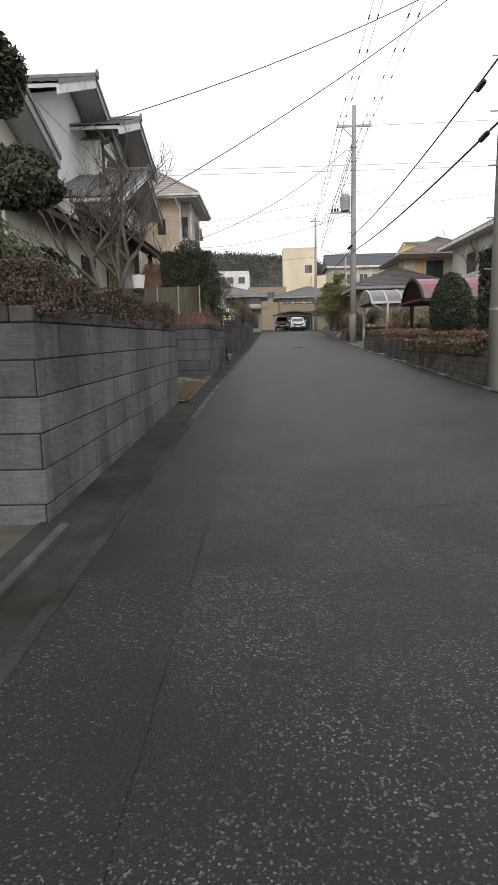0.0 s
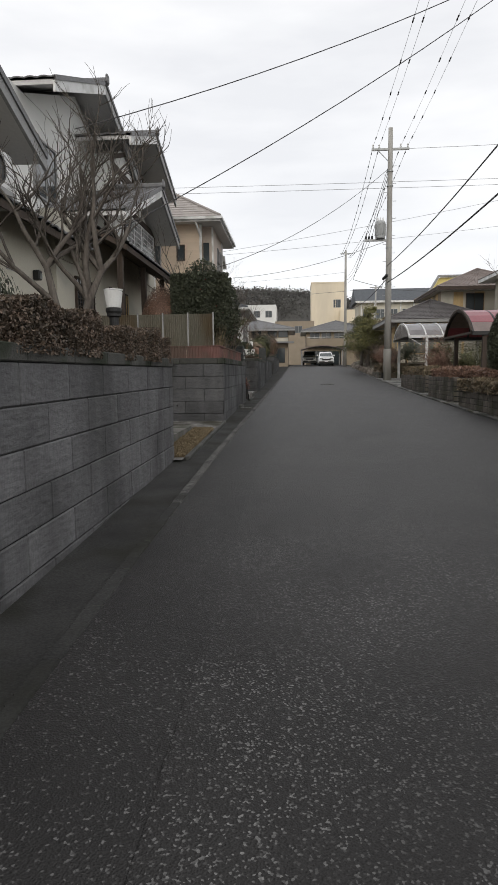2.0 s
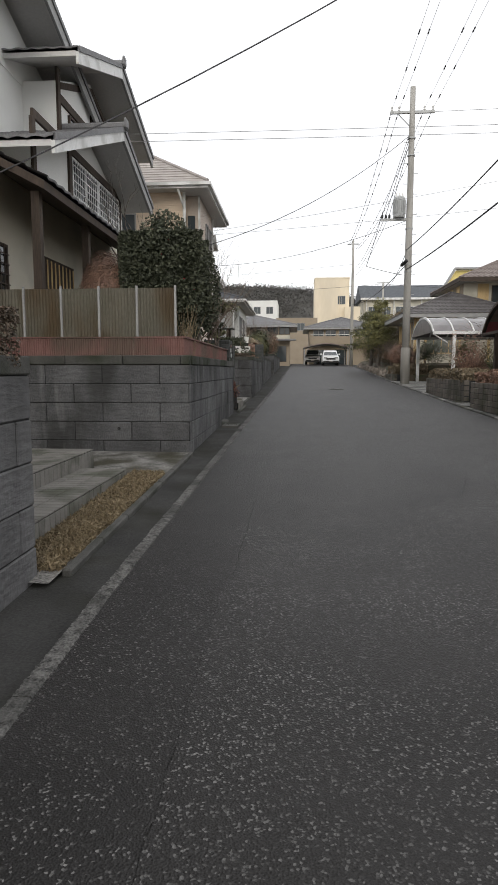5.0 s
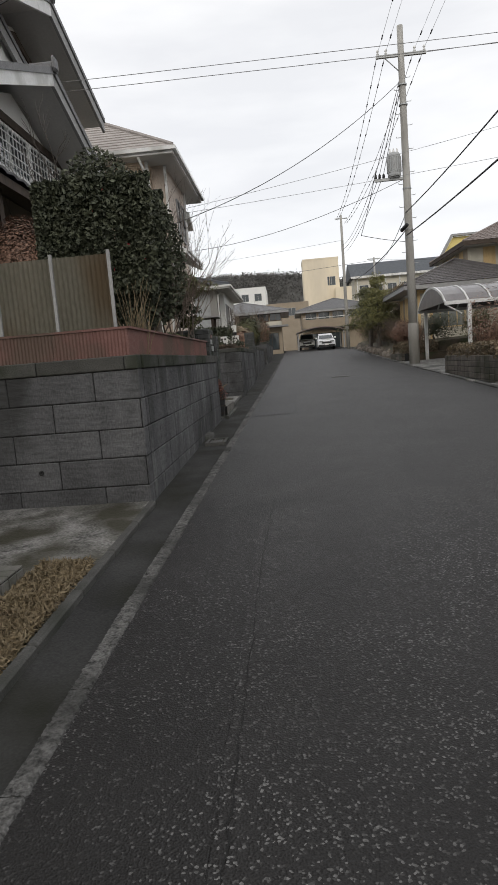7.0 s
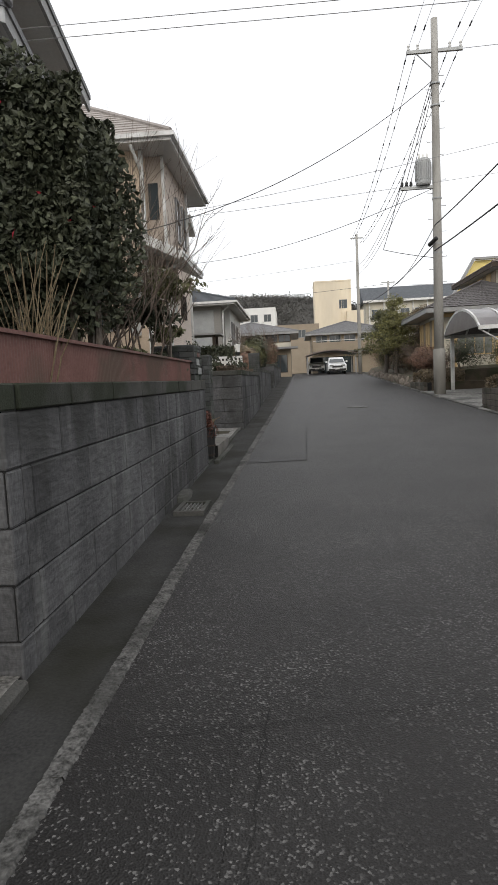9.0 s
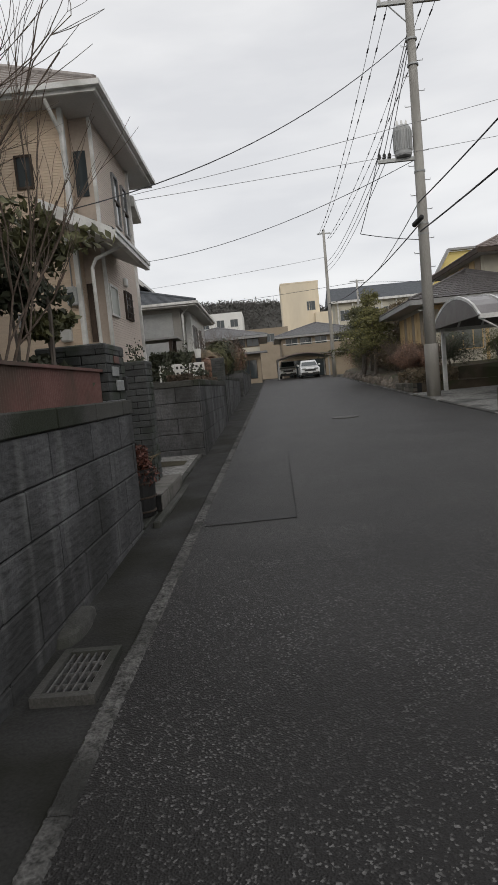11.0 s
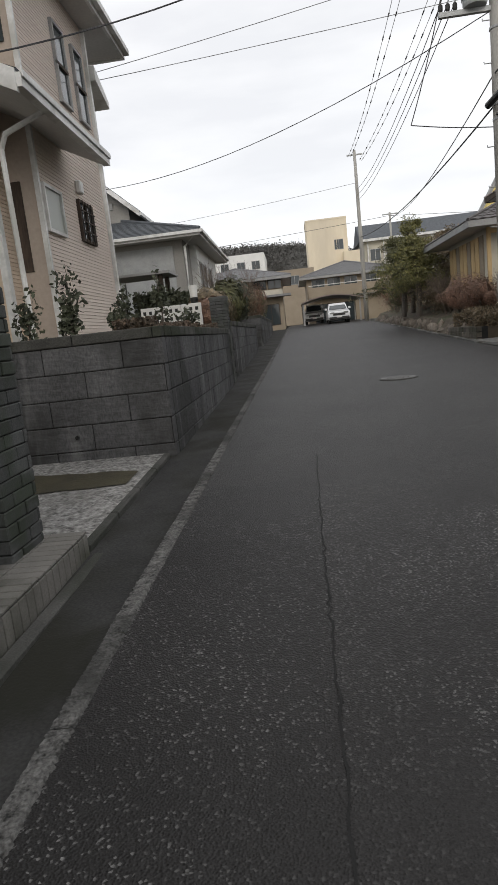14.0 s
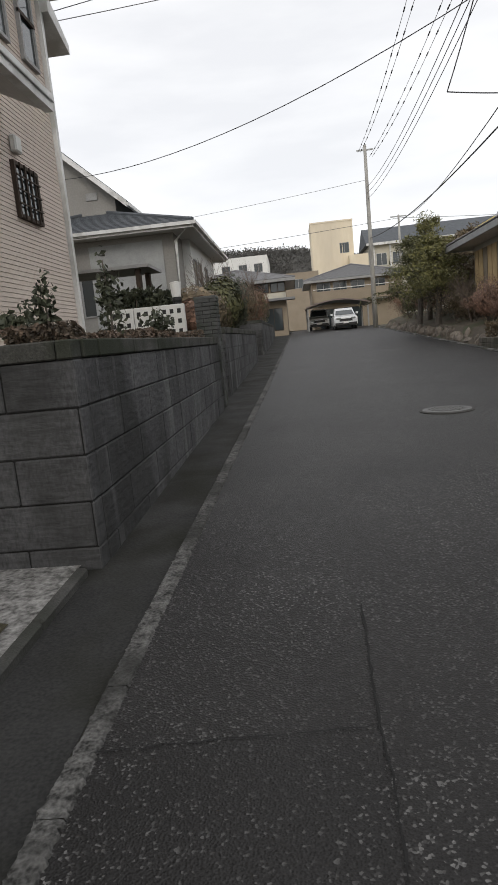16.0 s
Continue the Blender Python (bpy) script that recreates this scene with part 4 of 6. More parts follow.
# old house with stepped gables
h1 = thing("old_house", "old two-storey plaster house with stepped tiled gables and dark timber", "house")
part("wall", bx(-12, -5.0, 13.0, 23.2, 1.0, 7.3), WHITEP, h1)
gable_wall(h1, -12, -4.98, (14.3, 7.32), (17.7, 8.65), (21.1, 7.32), 7.3, WHITEP)
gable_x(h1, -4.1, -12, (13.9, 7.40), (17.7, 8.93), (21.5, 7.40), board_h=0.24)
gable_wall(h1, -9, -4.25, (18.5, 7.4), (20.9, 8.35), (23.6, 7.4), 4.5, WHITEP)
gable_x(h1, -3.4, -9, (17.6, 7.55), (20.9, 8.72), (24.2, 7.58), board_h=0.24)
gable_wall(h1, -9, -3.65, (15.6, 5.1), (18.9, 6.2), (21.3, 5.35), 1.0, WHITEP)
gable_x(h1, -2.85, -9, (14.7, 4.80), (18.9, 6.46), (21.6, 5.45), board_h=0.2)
for x, y0, z0, y1, z1, w in ((-4.24, 18.7, 7.45, 20.9, 8.25, 0.14), (-4.24, 20.9, 8.25, 23.4, 7.45, 0.14)):
    part("rafter", prism(bmesh.new(), [(y0, z0), (y1, z1), (y1, z1 - w), (y0, z0 - w)], 0, x, x + 0.04), WOOD, h1)
for y in (18.6, 20.9, 23.3):
    part("timber_post", bx(-4.26, -4.20, y - 0.08, y + 0.08, 5.6, 7.7), WOOD, h1)
part("timber_beam", bx(-4.26, -4.205, 18.6, 23.4, 7.02, 7.2), WOOD, h1)
for y in (15.7, 17.5, 21.1):
    part("timber_post", bx(-3.66, -3.60, y - 0.07, y + 0.07, 4.3, 5.55), WOOD, h1)
part("timber_beam", bx(-3.66, -3.605, 15.7, 21.2, 5.55, 5.7), WOOD, h1)
window_x(h1, -3.64, 17.6, 19.3, 4.72, 5.5, frame=TRIM, lattice=True)
window_x(h1, -3.64, 19.35, 21.0, 4.72, 5.5, frame=TRIM, lattice=True)
window_x(h1, -4.98, 14.6, 16.0, 5.2, 6.6, bars=1)
for y0 in (19.2, 21.3):
    window_x(h1, -4.23, y0, y0 + 1.5, 5.9, 6.95, frame=WOOD)
# porch roof below, with its timber front
pr = part("porch_roof", prism(bmesh.new(), [(-2.45, 3.72), (-3.65, 4.35), (-3.65, 4.23), (-2.45, 3.60)], 1, 13.2, 20.2), WOOD, h1)
tb = bmesh.new()
tiled_slope(tb, (-2.42, 20.2, 3.72), (-2.42, 13.2, 3.72), (-3.65, 13.2, 4.35), (-3.65, 20.2, 4.35))
part("porch_tiles", tb, KAWARA, h1)
for y in (13.5, 15.6, 17.8, 20.0):
    part("porch_post", bx(-2.75, -2.63, y - 0.06, y + 0.06, 1.2, 3.65), WOOD, h1)
part("porch_wall", bx(-3.9, -3.62, 12.2, 21.0, 1.0, 4.25), CREAM, h1)
part("entrance_door", bx(-3.615, -3.58, 15.7, 17.4, 1.25, 3.2), WOOD, h1, "dark wooden sliding entrance door")
for i in range(9):
    part("door_bar", bx(-3.578, -3.56, 15.8 + i * 0.19, 15.83 + i * 0.19, 1.3, 3.15), WOODL, h1)
window_x(h1, -3.605, 13.2, 14.4, 2.0, 3.1, frame=WOOD, lattice=True)
# nearer single-storey wing with its own gable above
gable_wall(h1, -12, -4.0, (4.8, 5.0), (7.5, 6.1), (10.9, 4.9), 1.0, CREAM)
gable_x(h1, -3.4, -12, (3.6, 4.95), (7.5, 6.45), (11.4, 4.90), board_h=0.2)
part("wing_wall", bx(-4.0, -3.75, 8.7, 13.0, 1.0, 3.9), CREAM, h1)
part("wing_roof", prism(bmesh.new(), [(-3.15, 3.55), (-4.6, 4.30), (-4.6, 4.18), (-3.15, 3.43)], 1, 8.4, 13.2), WOOD, h1)
tb = bmesh.new()
tiled_slope(tb, (-3.12, 13.2, 3.55), (-3.12, 8.4, 3.55), (-4.6, 8.4, 4.30), (-4.6, 13.2, 4.30))
part("wing_tiles", tb, KAWARA, h1)
part("downpipe", tube(bmesh.new(), [(-3.68, 8.75, 1.0), (-3.68, 8.75, 3.4)], 0.035), TRIM, h1)
part("downpipe", tube(bmesh.new(), [(-3.68, 12.9, 1.0), (-3.68, 12.9, 4.6)], 0.045), WOOD, h1)
lamp = part("wall_lamp", bx(-3.75, -3.62, 11.35, 11.5, 2.75, 2.93, bevel=0.02), BLACK, h1)
part("lamp_glass", bx(-3.70, -3.61, 11.38, 11.47, 2.77, 2.87), GLASSL, lamp)
part("vent_slot", bx(-3.75, -3.735, 10.3, 10.75, 2.78, 2.84), TRIMG, h1)
window_x(h1, -3.74, 12.2, 12.7, 2.05, 2.4, bars=0)
part("roof_unit_stand", bx(-3.75, -3.35, 9.25, 9.95, 3.62, 3.86), TRIMG, h1)
ac = part("air_conditioner", bx(-3.70, -3.42, 9.2, 10.0, 3.86, 4.46, bevel=0.02), TRIM, h1, "white outdoor air-conditioner unit")
part("fan_grille", lathe(bmesh.new(), [(0.24, 0.0), (0.24, 0.02), (0.20, 0.02), (0.20, 0.005), (0.05, 0.005), (0.05, 0.02)], sides=20), BLACK, ac).matrix_basis = pose(-3.42, 9.5, 4.16, 0, 90, 0)
part("upper_window", bx(-3.99, -3.97, 8.4, 9.8, 3.9, 4.7), GLASS, h1)


def siding(h, x0, x1, y0, y1, z0, z1, material, pitch=0.055):
    """Horizontal lap boards round a core, each course a board of its own, a little proud at its foot."""
    core = part("wall", bx(x0 + 0.014, x1 - 0.014, y0 + 0.014, y1 - 0.014, z0, z1), material, h)
    bm = bmesh.new()
    lo = [bm.verts.new(p) for p in ((x0, y0, 0.003), (x1, y0, 0.003), (x1, y1, 0.003), (x0, y1, 0.003))]
    hi = [bm.verts.new(p) for p in ((x0 + 0.006, y0 + 0.006, pitch - 0.002), (x1 - 0.006, y0 + 0.006, pitch - 0.002), (x1 - 0.006, y1 - 0.006, pitch - 0.002), (x0 + 0.006, y1 - 0.006, pitch - 0.002))]
    bm.faces.new(lo[::-1]), bm.faces.new(hi)
    for i in range(4):
        bm.faces.new((lo[i], lo[(i + 1) % 4], hi[(i + 1) % 4], hi[i]))
    me = bpy.data.meshes.new("board")
    bm.to_mesh(me)
    bm.free()
    me.materials.append(material)
    for k in range(int((z1 - z0) / pitch)):
        ob = new("board", me)
        ob.parent = core
        ob.location = (0, 0, z0 + k * pitch)
    return core


def hip_roof(h, x0, x1, y0, y1, ze, rise, tile, wave=0.3, amp=0.0, step=0.25, fascia=None, gutter=True, soffit=None):
    """A hipped roof over a rectangle at eave height ze."""
    w, d = x1 - x0, y1 - y0
    if w < d:
        a, b = (x0 + w / 2, y0 + w / 2, ze + rise), (x0 + w / 2, y1 - w / 2, ze + rise)
    else:
        a, b = (x0 + d / 2, y0 + d / 2, ze + rise), (x1 - d / 2, y0 + d / 2, ze + rise)
    c00, c10, c11, c01 = (x0, y0, ze), (x1, y0, ze), (x1, y1, ze), (x0, y1, ze)
    bm = bmesh.new()
    if w < d:
        quads = ((c00, c10, a, a), (c10, c11, b, a), (c11, c01, b, b), (c01, c00, a, b))
    else:
        quads = ((c00, c10, b, a), (c10, c11, b, b), (c11, c01, a, b), (c01, c00, a, a))
    for q in quads:
        tiled_slope(bm, *q, wave=wave, amp=amp, step=step)
    part("roof", bm, tile, h)
    part("soffit", bx(x0 + 0.06, x1 - 0.06, y0 + 0.06, y1 - 0.06, ze - 0.14, ze - 0.04), soffit or SOFFIT, h)
    bm = bmesh.new()
    for q in ((x0, x1, y0, y0 + 0.055), (x0, x1, y1 - 0.055, y1), (x0, x0 + 0.055, y0 + 0.056, y1 - 0.056), (x1 - 0.055, x1, y0 + 0.056, y1 - 0.056)):
        box(bm, *q, ze - 0.17, ze + 0.02)
    part("fascia", bm, fascia or TRIM, h)
    if gutter:
        bm = bmesh.new()
        for q in ((x0 - 0.10, x1 + 0.10, y0 - 0.10, y0 - 0.005), (x1 + 0.005, x1 + 0.10, y0, y1)):
            box(bm, *q, ze - 0.10, ze + 0.0)
        part("gutter", bm, fascia or TRIM, h)
    bm = bmesh.new()
    for p in (c00, c10, c11, c01):
        e = a if (Vector(p) - Vector(a)).length < (Vector(p) - Vector(b)).length else b
        tube(bm, [Vector(p) + Vector((0, 0, 0.05)), Vector(e) + Vector((0, 0, 0.06))], 0.06, 6)
    tube(bm, [Vector(a) + Vector((0, 0, 0.06)), Vector(b) + Vector((0, 0, 0.06))], 0.07, 6)
    part("ridge_cap", bm, tile, h)


# beige house
ROOFP = mat("pale_slate_roof", (0.25, 0.225, 0.21), (0.36, 0.33, 0.31), scale=3, fine=40, bump=0.25, vary=0.15, obj=False, rough=0.75)
# wall tone darkened to carry the shade of the recess
RECESS_SHADE = mat("shaded_plaster", (0.40, 0.34, 0.29), (0.47, 0.40, 0.34), scale=1, fine=20, bump=0.1)
h2 = thing("beige_house", "beige two-storey house with lap siding, white gutters and deep eaves", "house")
siding(h2, -9.5, -2.74, 25.9, 29.65, 1.3, 7.1, SIDING)
siding(h2, -2.735, -2.32, 26.4, 29.65, 1.3, 7.1, SIDING2)
part("rear_eave", prism(bmesh.new(), [(29.65, 6.45), (30.4, 6.08), (30.4, 5.95), (29.65, 6.2)], 0, -9.3, -2.16), TRIM, h2)
hip_roof(h2, -10.2, -1.86, 25.3, 31.0, 7.2, 1.9, ROOFP, amp=0.0)
part("corner_board", bx(-2.79, -2.70, 25.84, 25.96, 1.4, 7.05), TRIM, h2)
part("corner_board", bx(-2.35, -2.26, 29.60, 29.69, 1.4, 7.05), TRIM, h2)
part("corner_board", bx(-2.35, -2.28, 26.35, 26.41, 1.4, 7.05), TRIM, h2)
part("downpipe", tube(bmesh.new(), [(-2.72, 25.8, 4.95), (-2.72, 25.8, 6.5), (-2.85, 25.35, 7.0)], 0.04), TRIM, h2)
# thin sheet over the siding, its darker colour painting the recess shade
part("recess_wall", bx(-2.738, -2.35, 26.378, 26.392, 1.4, 7.0), RECESS_SHADE, h2)
part("recess_window", bx(-2.70, -2.45, 26.35, 26.376, 5.5, 6.4), GLASS, h2)
part("recess_door", bx(-2.72, -2.55, 26.35, 26.376, 2.55, 3.75), WOOD, h2)
for y0 in (27.92, 28.82):
    window_x(h2, -2.31, y0, y0 + 0.5, 5.27, 6.48, frame=TRIMG, bars=0)
    part("sash_rail", bx(-2.30, -2.265, y0, y0 + 0.5, 5.82, 5.87), WOOD, h2)
window_x(h2, -2.31, 26.5, 27.2, 3.09, 3.75, frame=TRIM, glass=FROST, bars=0)
window_x(h2, -2.31, 27.97, 28.67, 3.16, 3.82, frame=WOOD, bars=1, lattice=True)
part("vent_hood", bx(-2.32, -2.23, 28.02, 28.2, 3.92, 4.12, bevel=0.02), WHITEP, h2)
# lean-to roof between the storeys
can = [(-1.68, 4.30), (-2.87, 4.88), (-2.87, 4.76), (-1.68, 4.16)]
part("canopy", prism(bmesh.new(), can, 1, 24.55, 27.62), SOFFIT, h2)
part("canopy_gutter", bx(-1.70, -1.60, 24.5, 27.67, 4.16, 4.30), TRIM, h2)
part("canopy_gutter_lip", bx(-1.595, -1.575, 24.5, 27.67, 4.25, 4.33, bevel=0.006), TRIM, h2)
part("canopy_barge", prism(bmesh.new(), [(-1.66, 4.34), (-2.9, 4.95), (-2.9, 4.72), (-1.66, 4.11)], 1, 24.49, 24.55), TRIM, h2)
tb = bmesh.new()
tiled_slope(tb, (-1.66, 27.62, 4.31), (-1.66, 24.5, 4.31), (-2.88, 24.5, 4.90), (-2.88, 27.62, 4.90), amp=0.0, step=0.3)
part("canopy_tiles", tb, SLATE, h2)
part("canopy_pipe", tube(bmesh.new(), [(-1.66, 25.3, 4.2), (-2.2, 25.3, 4.0), (-2.3, 25.35, 3.85), (-2.3, 25.4, 1.5)], 0.035), TRIM, h2)
vent = part("vent", bx(-3.56, -3.29, 25.84, 25.9, 4.0, 4.2, bevel=0.01), TRIM, h2)
for i in range(4):
    part("louvre", bx(-3.54, -3.31, 25.82, 25.84, 4.03 + i * 0.04, 4.045 + i * 0.04), TRIMG, vent)
part("meter_box", bx(-2.98, -2.78, 25.74, 25.9, 3.25, 3.62, bevel=0.02), GREYM, h2)
part("meter_glass", bx(-2.95, -2.84, 25.725, 25.74, 3.32, 3.5), GLASS, h2)
part("boiler_hood", bx(-3.2, -2.98, 25.72, 25.9, 2.55, 2.95, bevel=0.03), TRIM, h2)
part("junction_box", bx(-2.95, -2.83, 25.8, 25.9, 4.35, 4.6, bevel=0.01), TRIM, h2)
part("cable", tube(bmesh.new(), [(-2.88, 25.87, 3.6), (-2.88, 25.87, 4.4), (-2.82, 25.8, 5.1)], 0.014), WIREG, h2)
window_y(h2, 25.9, -4.05, -3.62, 2.7, 3.2, bars=0)
window_y(h2, 25.9, -3.75, -3.4, 5.6, 6.25, frame=WOOD, bars=0)
window_y(h2, 25.9, -5.6, -4.4, 5.3, 6.4, bars=1)

# low grey house beyond
h3 = thing("grey_house", "grey single-storey house front with hipped slate roof and white gutters", "house")
part("wall", bx(-9, -2.55, 39.7, 47.0, 1.4, 5.0), GREYW, h3)
part("street_wall", bx(-2.55, -2.3, 41.2, 47.0, 1.4, 5.0), WHITEP, h3)
hip_roof(h3, -9.6, -1.80, 39.0, 47.8, 5.02, 1.35, SLATE)
part("upper_wall", prism(bmesh.new(), [(-4.9, 5.0), (-4.9, 6.75), (-7.4, 8.95), (-9.9, 6.75), (-9.9, 5.0)], 1, 42.4, 48.0), GREYW, h3)
part("upper_roof", prism(bmesh.new(), [(-4.4, 6.50), (-7.4, 9.15), (-10.4, 6.50), (-10.4, 6.32), (-7.4, 8.97), (-4.4, 6.32)], 1, 41.9, 48.5), SLATE, h3)
part("verge_board", prism(bmesh.new(), [(-4.38, 6.46), (-7.4, 9.11), (-7.4, 8.90), (-4.38, 6.25)], 1, 41.84, 41.9), TRIM, h3)
part("upper_gutter", bx(-4.42, -4.32, 41.9, 48.5, 6.30, 6.42), TRIM, h3)
part("gable_vent", bx(-5.9, -5.5, 42.36, 42.4, 6.7, 6.95, bevel=0.01), TRIMG, h3)
part("downpipe", tube(bmesh.new(), [(-2.0, 39.1, 4.9), (-2.45, 39.55, 4.6), (-2.5, 39.62, 1.6)], 0.05), TRIM, h3)
part("recess", bx(-5.2, -2.9, 39.66, 39.7, 2.2, 4.7), GREYM, h3)
window_y(h3, 39.7, -5.6, -4.7, 2.6, 3.9)
for y0 in (41.6, 42.6, 44.2):
    window_x(h3, -2.29, y0, y0 + 0.6, 2.2, 4.3, bars=0)


def block_building(name, label, x0, x1, y0, y1, z0, z1, wall, roof, rise, eave=0.6, amp=0.0, category="house"):
    h = thing(name, label, category)
    part("wall", bx(x0, x1, y0, y1, z0, z1), wall, h)
    if rise:
        hip_roof(h, x0 - eave, x1 + eave, y0 - eave, y1 + eave, z1 + 0.05, rise, roof, amp=amp, gutter=False, fascia=TRIMG)
    return h


# ---- far end of the street ----
f2 = block_building("brown_house", "brown two-storey house with a grey tiled roof at the street end", -6.5, 0.5, 63, 70, 1.4, 5.2, TAN, KAWARA, 1.2, eave=0.7, amp=0.03)
part("lower_roof", bx(-3.4, 1.1, 62.0, 63.0, 3.85, 4.0), KAWARA, f2)
part("band", bx(-6.52, 0.52, 62.96, 63.0, 4.05, 4.4), CREAM, f2)
for x in (-3.2, -1.6, -0.5):
    window_y(f2, 63.0, x, x + 1.0, 4.45, 5.1, frame=WOOD)
window_y(f2, 63.0, -1.0, 0.2, 1.9, 3.4, frame=WOOD)
f1 = block_building("tan_house", "tan two-storey house with a long balcony facing the street", 2.5, 9.6, 71, 78, 1.5, 5.5, TAN, KAWARA, 1.3, eave=0.6, amp=0.0)
balcony = part("balcony", bx(2.6, 9.0, 70.2, 70.3, 3.8, 4.65), TAN, f1, "plain tan balcony parapet")
part("balcony_floor", bx(2.6, 9.0, 70.3, 71.0, 3.7, 3.85), GREYW, balcony)
part("balcony_rail", bx(2.6, 9.0, 70.22, 70.28, 4.78, 4.83), TRIM, balcony)
for x in (2.9, 4.2, 5.6, 7.2):
    window_y(f1, 71.0, x, x + 1.1, 4.4, 5.35)
window_y(f1, 71.0, 3.0, 6.4, 1.7, 3.3, frame=WOOD)
# slim carport in front of the far house
port = thing("carport", "slim brown arched carport at the street end", "carport")
for x in (1.9, 6.0):
    for y in (64.0, 68.0):
        part("post", bx(x - 0.05, x + 0.05, y - 0.05, y + 0.05, 1.5, 3.2), TRIMG, port)
arc = [(1.8 + 4.4 * i / 10, 3.2 + 0.38 * math.sin(math.pi * i / 10)) for i in range(11)]
part("roof", prism(bmesh.new(), arc + [(a, z + 0.08) for a, z in arc[::-1]], 1, 63.7, 68.3), BROWNP, port)

white_b = block_building("white_building", "plain white flat-roofed building far off", -8, -1.6, 95, 103, 2.0, 11.1, WHITEP, None, 0, category="building")
for x in (-7, -5, -3.2):
    window_y(white_b, 95.0, x, x + 1.0, 9.2, 10.2)
bld = block_building("low_building", "tan low building between the far houses", -1.6, 4.0, 90, 97, 2.0, 8.2, TAN, None, 0, category="building")
for x in (-0.6, 1.2):
    window_y(bld, 90.0, x, x + 1.1, 6.5, 7.5)
tower = thing("concrete_tower", "tall beige concrete stair tower with one small window", "building")
part("wall", bx(4.0, 9.4, 104, 110, 2, 15.35), TOWERM, tower)
part("parapet", bx(3.95, 9.45, 103.95, 110.05, 15.35, 15.55), TOWERM, tower)
part("annex", bx(8.6, 11.0, 102.5, 104, 2, 10.9), TOWERM, tower)
window_y(tower, 104.0, 7.6, 8.8, 11.4, 12.7)
for i in range(5):
    part("rib", bx(4.0 + i * 1.3, 4.05 + i * 1.3, 103.96, 104, 2, 15.3), TOWERM, tower)
school = thing("long_building", "long pale building with a dark blue-grey pitched roof", "building")
part("wall", bx(12.6, 52, 113, 122, 2, 13.2), CREAM, school)
part("roof", prism(bmesh.new(), [(112.2, 13.2), (117.5, 16.0), (122.8, 13.2)], 0, 12.0, 53), SLATE, school)
part("eave_band", bx(12.0, 53, 112.1, 112.25, 12.95, 13.3), TRIM, school)
for i in range(16):
    window_y(school, 113.0, 13.4 + i * 2.3, 14.9 + i * 2.3, 10.2, 11.9, frame=TRIM)
    part("column", bx(13.0 + i * 2.3, 13.18 + i * 2.3, 112.6, 113, 2, 13.0), TRIM, school)

# wooded hill
bm = bmesh.new()
cols, rows_ = 60, 10
hv = []
for j in range(rows_):
    r = []
    for i in range(cols + 1):
        x = -190 + 320 * i / cols
        f = j / (rows_ - 1)
        top = 36 + 6.5 * math.exp(-((x + 30) / 60) ** 2) - 14 * max(0, (x - 20) / 60) + 2 * noise.noise((x * 0.05, 1, 0))
        r.append(bm.verts.new((x, 250 + 90 * f, 2 + (top - 2) * math.sin(f * math.pi / 2))))
    hv.append(r)
for r, s in zip(hv, hv[1:]):
    for i in range(cols):
        bm.faces.new((r[i], r[i + 1], s[i + 1], s[i]))
hill = tagged(link("wooded_hill", bm, WOODS), "low dark hill covered in winter woodland", "hill", kind="structure")
rs = np.random.RandomState(11)
pts = []
for i in range(1700):
    x, f = rs.uniform(-150, 110), rs.uniform(0, 1) ** 0.7
    top = 36 + 6.5 * math.exp(-((x + 30) / 60) ** 2) - 14 * max(0, (x - 20) / 60)
    c = np.array([x, 250 + 90 * f, 2 + (top - 2) * math.sin(f * math.pi / 2) + 0.8])
    k = rs.randint(50, 80)
    d = rs.normal(size=(k, 3)) * np.array([1.6, 1.6, 1.2])
    pts.append(c + d)
woods = leaves("far_woods", np.concatenate(pts), 0.75, L_FOREST, None, 4, long=1.2)
tagged(woods, "grey-green winter woodland on the far hill", "woodland", kind="stuff")

# ---- right-hand houses ----
rh = thing("timber_house", "single-storey house with amber timber wall and dark tiled hip roof", "house")
part("wall", bx(7.35, 12, 38.6, 43.3, 0.8, 4.0), CREAM, rh)
hip_roof(rh, 6.55, 13, 37.7, 44.2, 4.02, 1.4, KAWARAD, amp=0.035, fascia=TRIMG, gutter=False)
for i in range(9):
    part("board", bx(7.31, 7.35, 38.9 + i * 0.48, 39.3 + i * 0.48, 1.6, 3.7), WOODL if i % 3 else TAN, rh)
window_y(rh, 38.6, 8.0, 9.6, 2.0, 3.6, frame=WOODL, glass=GLASSL, bars=3)
for x in (7.34, 7.9, 9.7, 11.2):
    part("timber_post", bx(x, x + 0.12, 38.52, 38.6, 0.9, 3.9), WOODL, rh)
part("timber_beam", bx(7.34, 12, 38.53, 38.6, 3.7, 3.85), WOODL, rh)
rh2 = block_building("tiled_house", "low dark-tiled house behind the carports", 9.4, 16.5, 47.0, 54, 1.0, 4.3, CREAM, KAWARAD, 1.7, eave=0.8, amp=0.035)
yh = thing("yellow_house", "bright yellow two-storey gabled house", "house")
part("wall", bx(12.6, 20, 56.05, 63, 1.2, 7.0), YELLOW, yh)
part("gable", prism(bmesh.new(), [(12.6, 7.0), (13.8, 9.03), (20, 9.03), (20, 7.0)], 1, 56.05, 57), YELLOW, yh)
part("verge", prism(bmesh.new(), [(12.2, 6.55), (13.7, 9.05), (21, 9.05), (21, 9.2), (13.6, 9.2), (12.05, 6.6)], 1, 55.7, 56.1), TRIMG, yh)
window_y(yh, 56.0, 16.0, 17.4, 5.4, 6.8)
